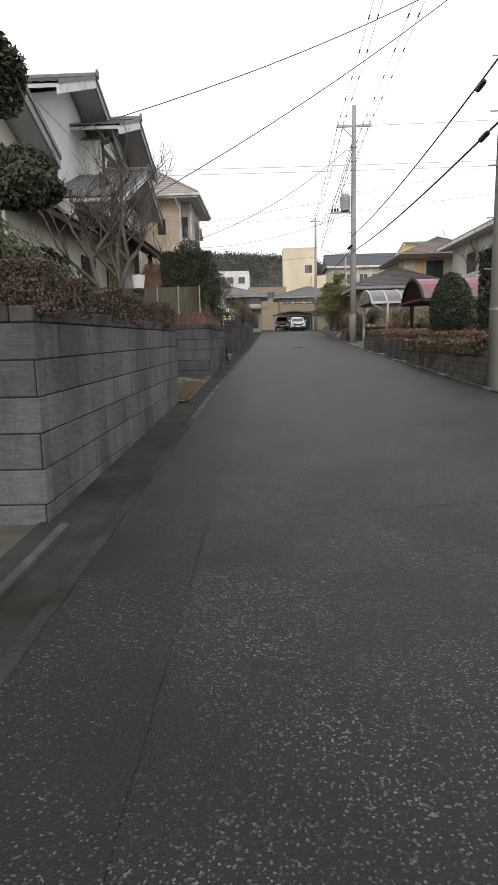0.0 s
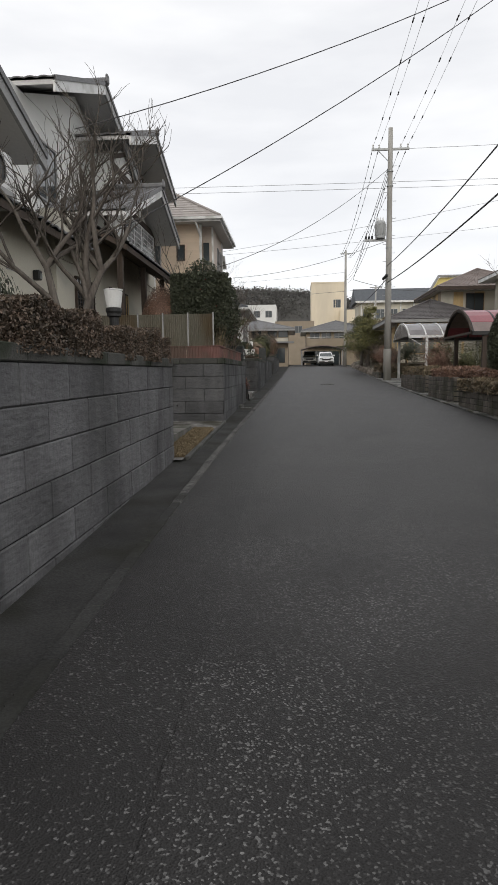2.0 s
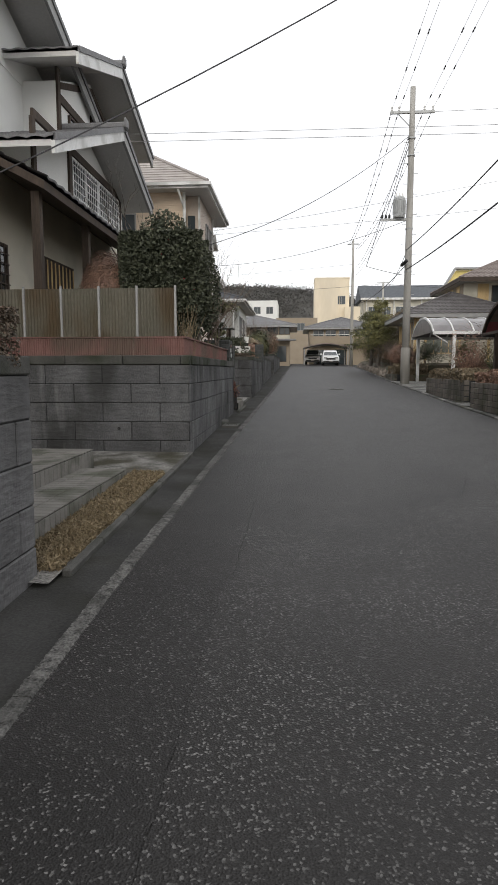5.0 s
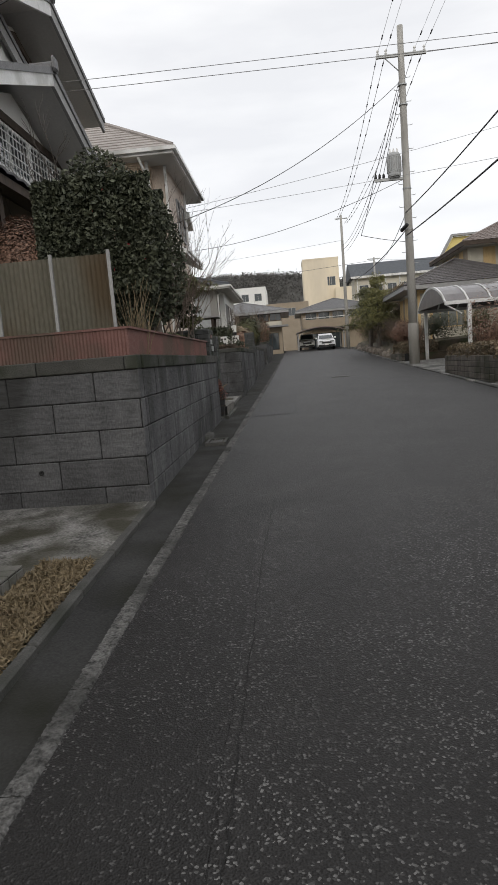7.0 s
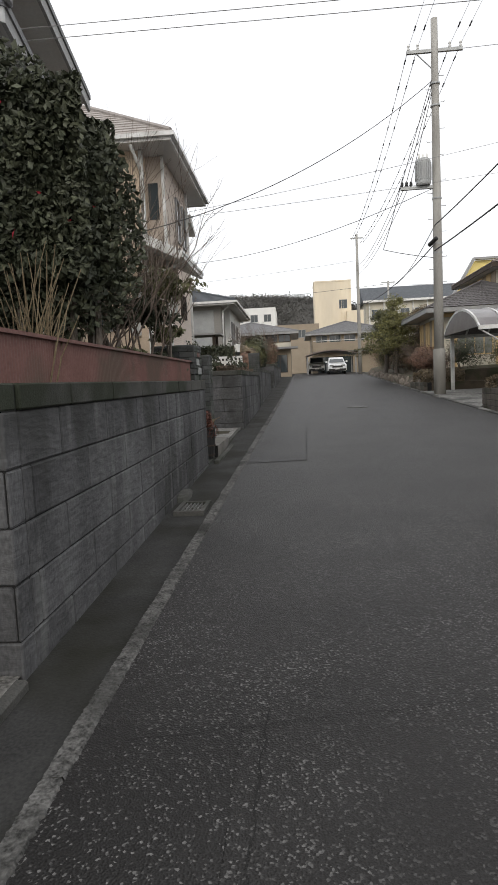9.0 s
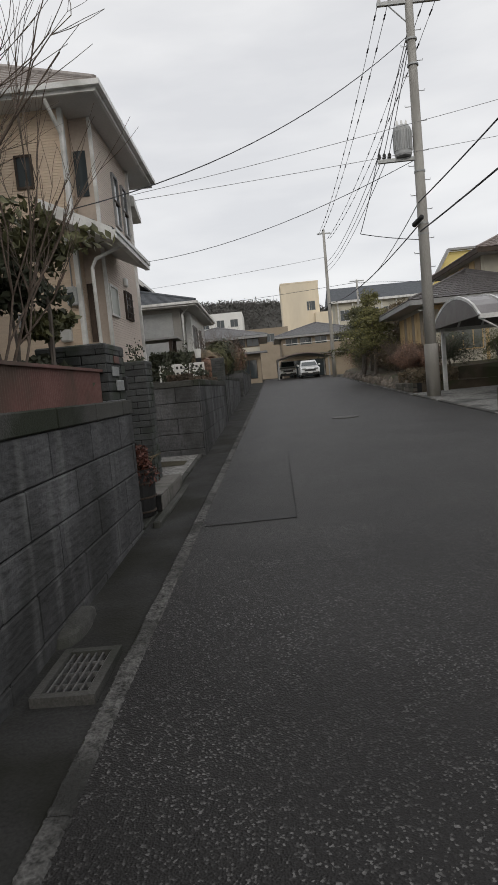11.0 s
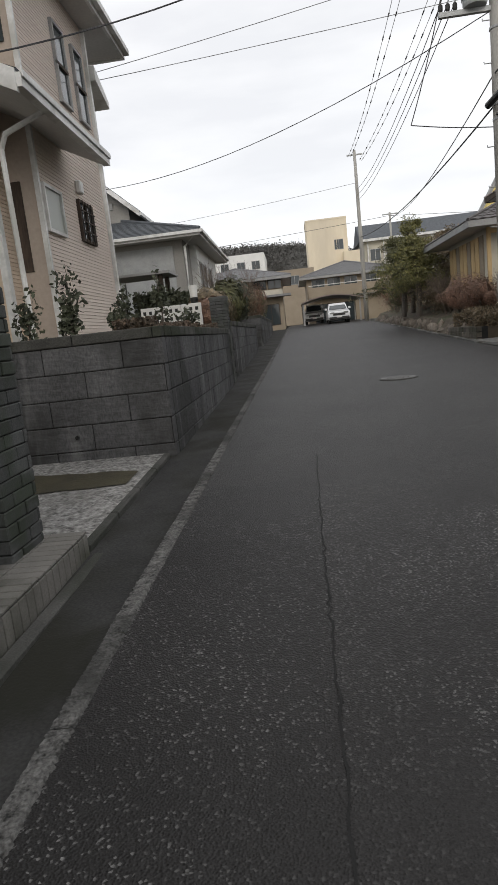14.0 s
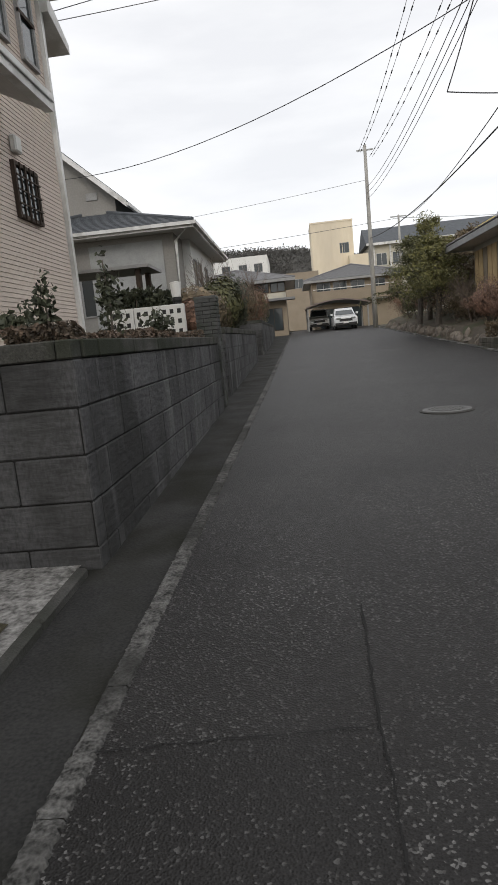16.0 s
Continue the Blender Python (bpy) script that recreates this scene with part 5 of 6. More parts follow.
ch = thing("amber_house", "two-storey house with amber timber cladding under a brown tiled roof", "house")
part("wall", bx(10.4, 15, 40.6, 46, 0.8, 6.1), CREAM, ch)
hip_roof(ch, 9.9, 16.5, 39.6, 47, 6.1, 1.5, KAWARAB, amp=0.035, fascia=WOOD, gutter=False)
for i in range(7):
    part("cladding_board", bx(10.36, 10.4, 40.7 + i * 0.75, 41.35 + i * 0.75, 4.2, 5.9), WOODL if i % 2 else TAN, ch)
for i in range(5):
    part("cladding_board", bx(10.5 + i * 0.65, 11.1 + i * 0.65, 40.56, 40.6, 4.1, 5.9), WOODL if i % 2 else CREAM, ch)
window_y(ch, 40.55, 11.9, 13.0, 4.5, 5.8, frame=WOOD)
wh = thing("cream_house", "cream two-storey house with a white-edged roof and a balcony", "house")
part("wall", bx(12.9, 22, 22, 38, 0.8, 6.2), CREAM, wh)
hip_roof(wh, 12.1, 23, 21, 38.7, 6.3, 1.9, KAWARAB, amp=0.035, fascia=TRIM)
bal = part("balcony", bx(12.2, 12.9, 30.5, 35.5, 3.1, 3.25), GREYW, wh)
part("balcony_rail", bx(12.18, 12.24, 30.5, 35.5, 4.1, 4.16), TRIM, bal)
for i in range(18):
    part("balcony_slat", bx(12.19, 12.23, 30.55 + i * 0.28, 30.7 + i * 0.28, 3.25, 4.1), TRIM, bal)
for y0 in (23.0, 26.5, 31.0, 33.5):
    window_x(wh, 12.9, y0, y0 + 1.5, 3.5 if y0 > 30 else 4.2, 5.5)
for y0 in (24.0, 28.0, 32.0):
    window_x(wh, 12.9, y0, y0 + 1.7, 1.2, 2.9)
window_y(wh, 22.0, 16.0, 17.5, 4.2, 5.6)


# ---- carports ----
def vault(t, x0, x1, y0, y1, zs, crown, panel, frame, ribs, end=None):
    """A barrel roof with its axis along x: curved panels between ribs."""
    n = 10
    arc = [(y0 + (y1 - y0) * i / n, zs + crown * math.sin(math.pi * i / n) ** 0.75) for i in range(n + 1)]
    part("roof_panel", prism(bmesh.new(), arc + [(a, za - 0.012) for a, za in arc[::-1]], 0, x0, x1), panel, t)
    for k in range(ribs):
        x = x0 + (x1 - x0) * k / (ribs - 1)
        part("rib", prism(bmesh.new(), [(a, za + 0.03) for a, za in arc] + [(a, za - 0.05) for a, za in arc[::-1]], 0, x - 0.03, x + 0.03), frame, t)
    for y in (y0, y1):
        part("eave_beam", bx(x0 - 0.03, x1, y - 0.05, y + 0.05, zs - 0.09, zs + 0.03), frame, t)
    if end:
        part("end_panel", prism(bmesh.new(), arc, 0, x0 - 0.02, x0 + 0.0), end, t)


cp = thing("carport", "white-framed carport with a smoked barrel roof", "carport")
vault(cp, 6.48, 11.2, 29.8, 34.3, 2.62, 0.72, SMOKE, TRIM, 7, SMOKE)
for x, y in ((7.3, 29.85), (10.9, 29.85), (6.75, 34.2), (10.9, 34.2)):
    part("post", bx(x - 0.06, x + 0.06, y - 0.06, y + 0.06, gz(y) - 0.05, 2.6), TRIM, cp)
part("brace", tube(bmesh.new(), [(6.48, 29.85, 2.55), (7.05, 29.85, 2.2)], 0.025), TRIM, cp)
cp2 = thing("carport", "brown carport with wine-red arched roof panels", "carport")
vault(cp2, 7.0, 11.2, 21.2, 25.0, 2.25, 0.85, BROWNP, BLACK, 6, None)
n = 10
arc = [(21.25 + 3.7 * i / n, 2.27 + 0.84 * math.sin(math.pi * i / n) ** 0.75) for i in range(n + 1)]
part("red_panel", prism(bmesh.new(), [(a, za + 0.02) for a, za in arc] + [(a, za - 0.0) for a, za in arc[::-1]], 0, 6.99, 9.6), WINE, cp2, "translucent wine-red roof panel")
part("arch_rim", prism(bmesh.new(), [(a, za + 0.06) for a, za in arc] + [(a, za - 0.03) for a, za in arc[::-1]], 0, 6.93, 6.99), WOOD, cp2)
part("tie_beam", bx(6.94, 7.0, 21.25, 24.95, 2.2, 2.28), WOOD, cp2)
for x, y in ((7.4, 21.3), (10.9, 21.3), (7.4, 24.9), (10.9, 24.9)):
    part("post", bx(x - 0.07, x + 0.07, y - 0.07, y + 0.07, gz(y) - 0.05, 2.25), WOOD, cp2)

# ---- right-hand garden walls ----
def planter_wall(y0, y1, x, top, label):
    w = thing("planter_wall", label, "garden wall", kind="structure")
    n = max(1, round((y1 - y0) / 0.34))
    rows = max(1, round((top - gz(y0) + 0.1) / 0.14))
    hgt = (top - gz(y0) + 0.1) / rows
    for r in range(rows):
        for i in range(n):
            ob = new("block", piece((y1 - y0) / n - 0.008, hgt - 0.008, 0.15, STONEB, 0.01))
            ob.parent = w
            ob.matrix_basis = pose(x, y1 - i * (y1 - y0) / n, gz(y0) - 0.1 + r * hgt, 0, 0, -90) @ pose(0, 0.0, 0)
    part("core", bx(x + 0.012, x + 0.3, y0 + 0.01, y1 - 0.01, gz(y0) - 0.3, top - 0.02), MORTAR, w)
    part("bed", bx(x + 0.3, x + 5.5, y0, y1, gz(y0) - 0.3, top - 0.04), SOIL, w)
    return w


STONEB = mat("brown_block", (0.085, 0.073, 0.063), (0.15, 0.13, 0.112), scale=4, fine=60, bump=0.5, vary=0.2, stain=(0.06, 0.058, 0.04), stain_scale=1.5)
planter_wall(9.4, 16.2, 5.28, 0.60, "weathered brown stone-block planter wall with ivy")
planter_wall(17.4, 20.6, 5.45, 0.82, "low brown block wall round a clipped hedge")
planter_wall(21.6, 26.4, 5.55, 0.85, "low brown planter wall by the carport")
drive = bmesh.new()
for i in range(10):
    y0, y1 = 26.4 + i * 0.85, 26.4 + (i + 1) * 0.85
    drive.faces.new([drive.verts.new(p) for p in ((right_edge(y0) + 0.1, y0, gz(y0) + 0.005), (13, y0, gz(y0) + 0.05), (13, y1, gz(y1) + 0.05), (right_edge(y1) + 0.1, y1, gz(y1) + 0.005))])
tagged(link("drive_paving", drive, PALE), "pale concrete drive under the carport", "paving", kind="structure")
drive = bmesh.new()
for y0, y1 in ((16.2, 17.4), (20.6, 21.6)):
    drive.faces.new([drive.verts.new(p) for p in ((right_edge(y0) + 0.05, y0, gz(y0) + 0.01), (12, y0, gz(y0) + 0.1), (12, y1, gz(y1) + 0.1), (right_edge(y1) + 0.05, y1, gz(y1) + 0.01))])
tagged(link("side_paving", drive, SLAB), "concrete entrance paving between planters", "paving", kind="structure")
lip = thing("kerb", "pale concrete kerb stones along the far edge of the road", "kerb", kind="structure")
for i in range(62):
    y = 6 + i * 0.9
    kb = bx(right_edge(y) + 0.02, right_edge(y) + 0.14, y, y + 0.88, gz(y) - 0.1, gz(y) + 0.03, bevel=0.012)
    for v in kb.verts:
        v.co.z += 0.03 * (v.co.y - y)
    part("kerb_stone", kb, SLAB if i % 3 == 0 else KERB, lip)
mound = bmesh.new()
mound.faces.new([mound.verts.new(p) for p in ((right_edge(34.2) + 0.2, 34.45, gz(34.4)), (right_edge(34.9) + 9, 34.45, gz(34.4)), (right_edge(34.9) + 9, 34.9, gz(34.9) + 0.9), (right_edge(34.9) + 2, 34.9, gz(34.9) + 0.75), (right_edge(34.9) + 0.55, 34.9, gz(34.9) + 0.42))])
for i in range(24):
    y0, y1 = 34.9 + i * 1.0, 35.9 + i * 1.0
    for xa, za, xb, zb in ((0.2, 0.0, 0.55, 0.42), (0.55, 0.42, 2.0, 0.75), (2.0, 0.75, 9.0, 0.9)):
        mound.faces.new([mound.verts.new((right_edge(y) + x, y, gz(y) + z)) for x, y, z in ((xa, y0, za), (xb, y0, zb), (xb, y1, zb), (xa, y1, za))])
tagged(link("garden_bank", mound, SOIL), "planted earth bank beside the road", "bank", kind="structure")
rnd = random.Random(9)
rocks = []
for i in range(70):
    y = 35.2 + i * 0.33 + rnd.uniform(-0.1, 0.1)
    t = thing("garden_stone", "rough brown garden stone edging the bank", "stone", (right_edge(y) + 0.36 + rnd.uniform(-0.08, 0.12), y, gz(y)), "stones edging the bank")
    bm = bmesh.new()
    bmesh.ops.create_icosphere(bm, subdivisions=2, radius=1)
    sx, sy, sz = rnd.uniform(0.10, 0.20), rnd.uniform(0.10, 0.22), rnd.uniform(0.10, 0.28)
    for v in bm.verts:
        v.co *= 1 + 0.35 * noise.noise(v.co * 1.6 + Vector((i, 0, 0)))
        v.co = Vector((v.co.x * sx, v.co.y * sy, v.co.z * sz + sz * 0.5))
    part("stone", bm, STONE, t)

# ---- planting ----
def hedge(name, x0, x1, y0, y1, z0, z1, n, size, material, seed, label, wob=0.08):
    t = thing(name, label, "hedge", ((x0 + x1) / 2, (y0 + y1) / 2, z0))
    r = random.Random(seed)
    for i in range(int((y1 - y0) / 0.45) + 2):
        y = r.uniform(y0, y1) - (y0 + y1) / 2
        x = r.uniform(-0.2, 0.2)
        part("stem", tube(bmesh.new(), [(x, y, -0.06), (x + r.uniform(-0.1, 0.1), y + r.uniform(-0.1, 0.1), (z1 - z0) * 0.8)], [0.012, 0.005], 4), TWIG, t)
    p = slab_points(n, x0, x1, y0, y1, z0, z1, seed, wob) - np.array(t.location)
    leaves("foliage", p, size, material, t, seed)
    return t


hedge("low_hedge", -1.15, -0.53, 1.5, 8.0, 1.14, 1.46, 130000, 0.019, L_WALL, 1, "low brown-green winter hedge spilling over the wall", 0.06)
for i, (x, y, r, s) in enumerate(((-1.7, 2.2, 0.55, 0.5), (-1.9, 3.4, 0.6, 0.55), (-1.8, 4.6, 0.55, 0.5), (-2.3, 5.6, 0.6, 0.42), (-1.9, 6.2, 0.45, 0.35))):
    shrub("garden_shrub", (x, y, 1.08), (r, r * 1.1, s), 9000, 0.042, L_OLIVE if i % 2 else L_DARK, 20 + i, "dense dark green evergreen garden shrub behind the hedge", group="evergreen shrubs behind the hedge")
# cloud-pruned evergreen at the near end
pine = thing("garden_pine", "dark cloud-pruned evergreen tree with layered pads", "tree", (-1.61, 2.44, 1.05))
pine.scale = (0.7, 0.7, 0.7)
bm = bmesh.new()
tube(bm, [(0, 0, -0.05), (0.1, 0.05, 0.9), (-0.05, 0.1, 1.9), (0.1, 0.1, 2.9), (0.2, 0.2, 3.7)], [0.13, 0.11, 0.09, 0.07, 0.04], 8)
for z, dx, dy in ((1.7, 0.75, 0.5), (2.1, 0.6, 1.0), (3.0, 0.5, 0.8), (2.6, -0.6, -0.4)):
    tube(bm, [(0.05, 0.1, z - 0.2), (dx * 0.6, dy * 0.6, z), (dx, dy, z + 0.1)], [0.05, 0.035, 0.02], 6)
part("trunk", bm, BARK, pine)
for k, (x, y, z, rx, rz) in enumerate(((0.78, 0.55, 1.75, 0.5, 0.24), (0.55, 1.05, 2.15, 0.45, 0.22), (0.4, 0.8, 3.2, 0.45, 0.42), (0.15, 0.2, 3.85, 0.55, 0.5), (-0.6, -0.4, 2.75, 0.55, 0.3))):
    leaves("foliage_pad", blob(4200, (x, y, z), (rx, rx * 1.1, rz), 60 + k, 0.2), 0.06, L_DARK, pine, k)

bare_tree("bare_tree", (-1.13, 6.45, 1.08), 2.0, 19, "bare many-stemmed garden tree with tangled grey branches", spread=0.95, radius=0.062, depth=5, forks=3, stems=3, first=0.56, fan=0.16, lean=(-0.12, 0, 1))


def lantern(at, h, label):
    t = thing("garden_lantern", label, "garden lantern", at)
    part("post", lathe(bmesh.new(), [(0.05, -0.05), (0.05, h * 0.62), (0.075, h * 0.64), (0.075, h * 0.67), (0.085, h * 0.70), (0.085, h * 0.74), (0.06, h * 0.75)], sides=14), BLACK, t)
    part("shade", lathe(bmesh.new(), [(0.075, h * 0.75), (0.095, h * 0.95), (0.09, h * 0.97)], sides=16), WHITEP, t, "white frosted shade")
    part("cap", lathe(bmesh.new(), [(0.1, h * 0.97), (0.1, h * 0.985), (0.02, h)], sides=16), WHITEP, t)
    return t


lantern((-0.83, 6.5, 1.10), 0.80, "white-topped black garden lantern behind the hedge")
lantern((-1.04, 30.9, 1.5), 1.02, "white-topped black garden lantern on the wall")
big = thing("camellia_hedge", "large dark glossy camellia hedge clipped into a block", "hedge", (-0.86, 14.85, 1.22))
for i in range(9):
    x, y = rnd.uniform(-0.65, 0.3), rnd.uniform(-0.25, 0.2)
    bm = bmesh.new()
    tube(bm, [(x, y, -0.05), (x * 1.1, y, 0.6), (x * 1.2, y * 1.1, 1.7)], [0.03, 0.025, 0.012], 6)
    part("stem", bm, BARK, big)
p = np.concatenate([slab_points(26000, -0.88, 0.42, -0.5, 0.3, 0.8, 2.05, 3, 0.12), blob(24000, (-0.22, -0.08, 1.36), (0.80, 0.5, 0.90), 5, 0.5, lump=0.45)])
leaves("foliage", p, 0.040, L_DARK, big, 6)
leaves("blossom", blob(14, (-0.2, -0.08, 1.3), (0.72, 0.55, 0.75), 7, 0.95), 0.045, mat("camellia_red", (0.45, 0.03, 0.05), (0.6, 0.06, 0.09), bump=0), big, 9, long=1.1)
shrub("rust_shrub", (-2.1, 14.8, 1.24), (0.50, 0.48, 0.90), 28000, 0.024, L_RUST, 33, "rounded rust-brown clipped bush behind the screen", hollow=0.6, lump=0.1)
dry = thing("dry_stalks", "bundle of bare pale dry stalks behind the low fence", "shrub", (-0.62, 13.75, 1.24))
for i in range(48):
    a, ln, s_ = rnd.uniform(0, 6.28), rnd.uniform(0.35, 0.85), rnd.uniform(0.2, 1.0)
    bm = bmesh.new()
    x_, y_ = rnd.uniform(-0.12, 0.12), rnd.uniform(-0.1, 0.1)
    tube(bm, [(x_, y_, -0.03), (x_ + math.cos(a) * 0.12 * s_, y_ + math.sin(a) * 0.12 * s_, ln * 0.5), (x_ + math.cos(a) * 0.3 * s_ + rnd.uniform(-0.05, 0.05), y_ + math.sin(a) * 0.3 * s_, ln)], [0.006, 0.004, 0.002], 4)
    part("stalk", bm, STRAW, dry)
bare_tree("bare_tree", (-1.15, 18.1, 1.25), 3.9, 31, "tall bare slender tree with fine upright twigs", spread=0.6, radius=0.06, depth=5, forks=2, material=BARK, stems=2)
bare_tree("bare_shrub", (-1.0, 17.4, 1.22), 2.2, 47, "bare upright shrub with thin brown shoots", spread=0.6, radius=0.018, depth=4, forks=3, material=TWIG, stems=4, category="shrub", first=0.5)
for i, (x, y) in enumerate(((-0.8, 15.6), (-1.2, 16.2), (-0.75, 16.9), (-1.4, 17.2))):
    bare_tree("bare_shrub", (x, y, 1.22), 1.7, 52 + i, "bare upright shrub with thin brown shoots", spread=0.45, radius=0.012, depth=3, forks=3, material=TWIG, stems=4, category="shrub", first=0.5)
for i, (x, y, z, r) in enumerate(((-0.60, 17.5, 2.38, 0.32), (-0.80, 17.4, 2.08, 0.28), (-0.66, 17.65, 1.85, 0.15), (-0.76, 17.6, 1.52, 0.22), (-1.05, 16.9, 2.35, 0.22), (-0.70, 18.0, 1.48, 0.16), (-0.80, 16.4, 1.5, 0.18), (-1.15, 17.9, 2.1, 0.22), (-0.85, 15.9, 1.5, 0.18))):
    t = thing("leafy_shrub", "sparse broad-leaved evergreen shrub by the low fence", "shrub", (x, y, 1.22), "broad-leaved shrubs by the low fence")
    part("stem", tube(bmesh.new(), [(0, 0, -0.04), (0.03, 0.02, (z - 1.2) * 0.6), (0, 0, z - 1.2)], [0.02, 0.015, 0.008], 6), BARK, t)
    leaves("foliage", blob(1000, (0, 0, z - 1.2), (r, r, r * 0.5), 70 + i, 0.05, lump=0.8), 0.05, L_DARK if i % 2 else L_OLIVE, t, i)
for i, (x, y, hh) in enumerate(((-1.5, 24.6, 0.75), (-1.05, 25.2, 0.55), (-0.75, 25.9, 0.8), (-1.9, 24.3, 0.5), (-0.9, 24.3, 0.3), (-0.62, 27.3, 0.35), (-1.3, 23.95, 0.35))):
    t = thing("young_camellia", "upright young camellia with dark leaves on the wall bed", "shrub", (x, y, 1.45), "young camellias on the wall bed")
    part("stem", tube(bmesh.new(), [(0, 0, -0.04), (0.02, 0.01, hh * 0.5), (0, 0, hh)], [0.014, 0.01, 0.005], 5), BARK, t)
    leaves("foliage", blob(300, (0, 0, hh * 0.62), (0.13, 0.13, hh * 0.5), 90 + i, 0.0, lump=0.9), 0.045, L_DARK, t, i)
hedge("low_hedge", -0.95, -0.5, 24.1, 29.6, 1.44, 1.60, 14000, 0.028, L_WALL, 8, "thin low winter planting along the wall top", 0.05)
hedge("dark_hedge", -2.6, -1.5, 31.9, 38.6, 1.6, 2.55, 9000, 0.08, L_DARK, 9, "dark clipped hedge beside the grey house")
pf = thing("pierced_block_fence", "white pierced concrete block fence", "fence")
for i in range(3):
    x0 = -2.1 + i * 0.42
    blk = part("block", bx(x0, x0 + 0.41, 30.42, 30.5, 1.55, 2.12, bevel=0.008), WHITEP, pf)
    for a in range(3):
        for z in (1.66, 1.82, 1.98):
            part("hole", bx(x0 + 0.05 + a * 0.12, x0 + 0.11 + a * 0.12, 30.415, 30.425, z, z + 0.07), BLACK, blk)
frame_ = thing("garden_arbour", "dark timber garden frame with a flat top", "pergola")
for x, y in ((-3.6, 32.4), (-2.0, 32.4), (-3.6, 33.2), (-2.0, 33.2)):
    part("post", bx(x - 0.05, x + 0.05, y - 0.05, y + 0.05, 1.6, 3.0), WOOD, frame_)
part("top", bx(-3.9, -1.75, 32.2, 33.4, 2.98, 3.04), TRIMG, frame_)

for i, (x, y, r, hh, m_) in enumerate(((-0.9, 31.9, 0.35, 0.4, L_RUST), (-1.0, 33.5, 0.6, 0.55, L_HEDGE), (-0.9, 36, 0.6, 0.7, L_OLIVE), (-0.9, 38.5, 0.6, 0.8, L_DARK), (-1.2, 45, 0.8, 0.9, L_HEDGE), (-1.0, 48, 0.7, 0.9, L_RUST), (-1.0, 51, 0.8, 1.0, L_OLIVE), (-1.0, 54, 0.7, 0.8, L_RUST))):
    shrub("garden_shrub", (x, y, gz(y) + 1.0), (r, r, hh), 2600, 0.08, m_, 120 + i, "winter garden shrub above the roadside wall", group="shrubs above the roadside walls")
bare_tree("bare_shrub", (-0.95, 38.0, 1.6), 1.9, 77, "bare brown shrub above the wall", spread=0.6, radius=0.03, depth=4, material=TWIG, stems=4, category="shrub", first=0.5)
bare_tree("bare_shrub", (-0.9, 46.5, 2.0), 2.2, 78, "bare brown shrub above the far wall", spread=0.6, radius=0.03, depth=4, material=TWIG, stems=3, category="shrub", first=0.5)

hedge("ivy", 5.2, 5.75, 9.5, 16.1, 0.5, 0.78, 9000, 0.05, L_HEDGE, 14, "ivy and low hedge on the planter wall", 0.05)
hedge("red_hedge", 5.7, 7.6, 10.2, 16.2, 0.56, 0.98, 12000, 0.05, L_RUST, 15, "low clipped rust-red azalea hedge", 0.05)
hedge("low_hedge", 5.5, 6.6, 17.5, 20.5, 0.78, 1.05, 6000, 0.05, L_RUST, 16, "clipped brown hedge over the low wall")
hedge("low_hedge", 5.6, 6.4, 21.7, 26.3, 0.8, 1.1, 6000, 0.055, L_HEDGE, 17, "dull winter hedge on the planter by the carport")
cone = thing("topiary", "dark green rounded cone of clipped yew", "topiary", (6.35, 15.4, 0.56))
part("trunk", tube(bmesh.new(), [(0, 0, -0.05), (0, 0, 1.2)], [0.06, 0.03], 8), BARK, cone)
p = blob(16000, (0, 0, 1.02), (0.60, 0.60, 1.06), 41, 0.75, lump=0.05)
leaves("foliage", p[p[:, 2] > 0.05], 0.05, L_DARK, cone, 3)
hedge("tall_hedge", 6.0, 7.0, 11.0, 12.2, 0.56, 2.75, 12000, 0.07, L_DARK, 18, "tall dark evergreen hedge clump")
for i, (x, y, r, hh, m_) in enumerate(((7.3, 27.2, 0.8, 0.9, L_RUST), (8.6, 28, 0.9, 0.9, L_OLIVE), (8.2, 19, 0.9, 0.9, L_DARK), (9.5, 22.8, 1.0, 1.0, L_RUST), (7.6, 36.0, 0.8, 0.8, L_DARK), (9.2, 35.6, 1.0, 0.9, L_OLIVE),
        (6.6, 36.5, 0.6, 0.5, L_RUST), (6.9, 38.0, 0.6, 0.5, L_RUST), (6.8, 40.0, 0.6, 0.55, L_RUST), (6.9, 42.2, 0.6, 0.5, L_HEDGE), (7.0, 44.5, 0.8, 0.8, L_HEDGE), (7.3, 49, 0.9, 0.9, L_RUST), (6.9, 51.5, 0.7, 0.8, L_OLIVE), (7.0, 54.0, 0.8, 0.9, L_HEDGE), (7.3, 57, 0.9, 0.9, L_RUST))):
    shrub("garden_shrub", (x, y, gz(y) + (0.55 if y > 35 else 0.05)), (r, r, hh), 5200, 0.045, m_, 150 + i, "brownish winter garden shrub on the bank", group="shrubs on the right-hand gardens", lump=0.9, hollow=0.1)


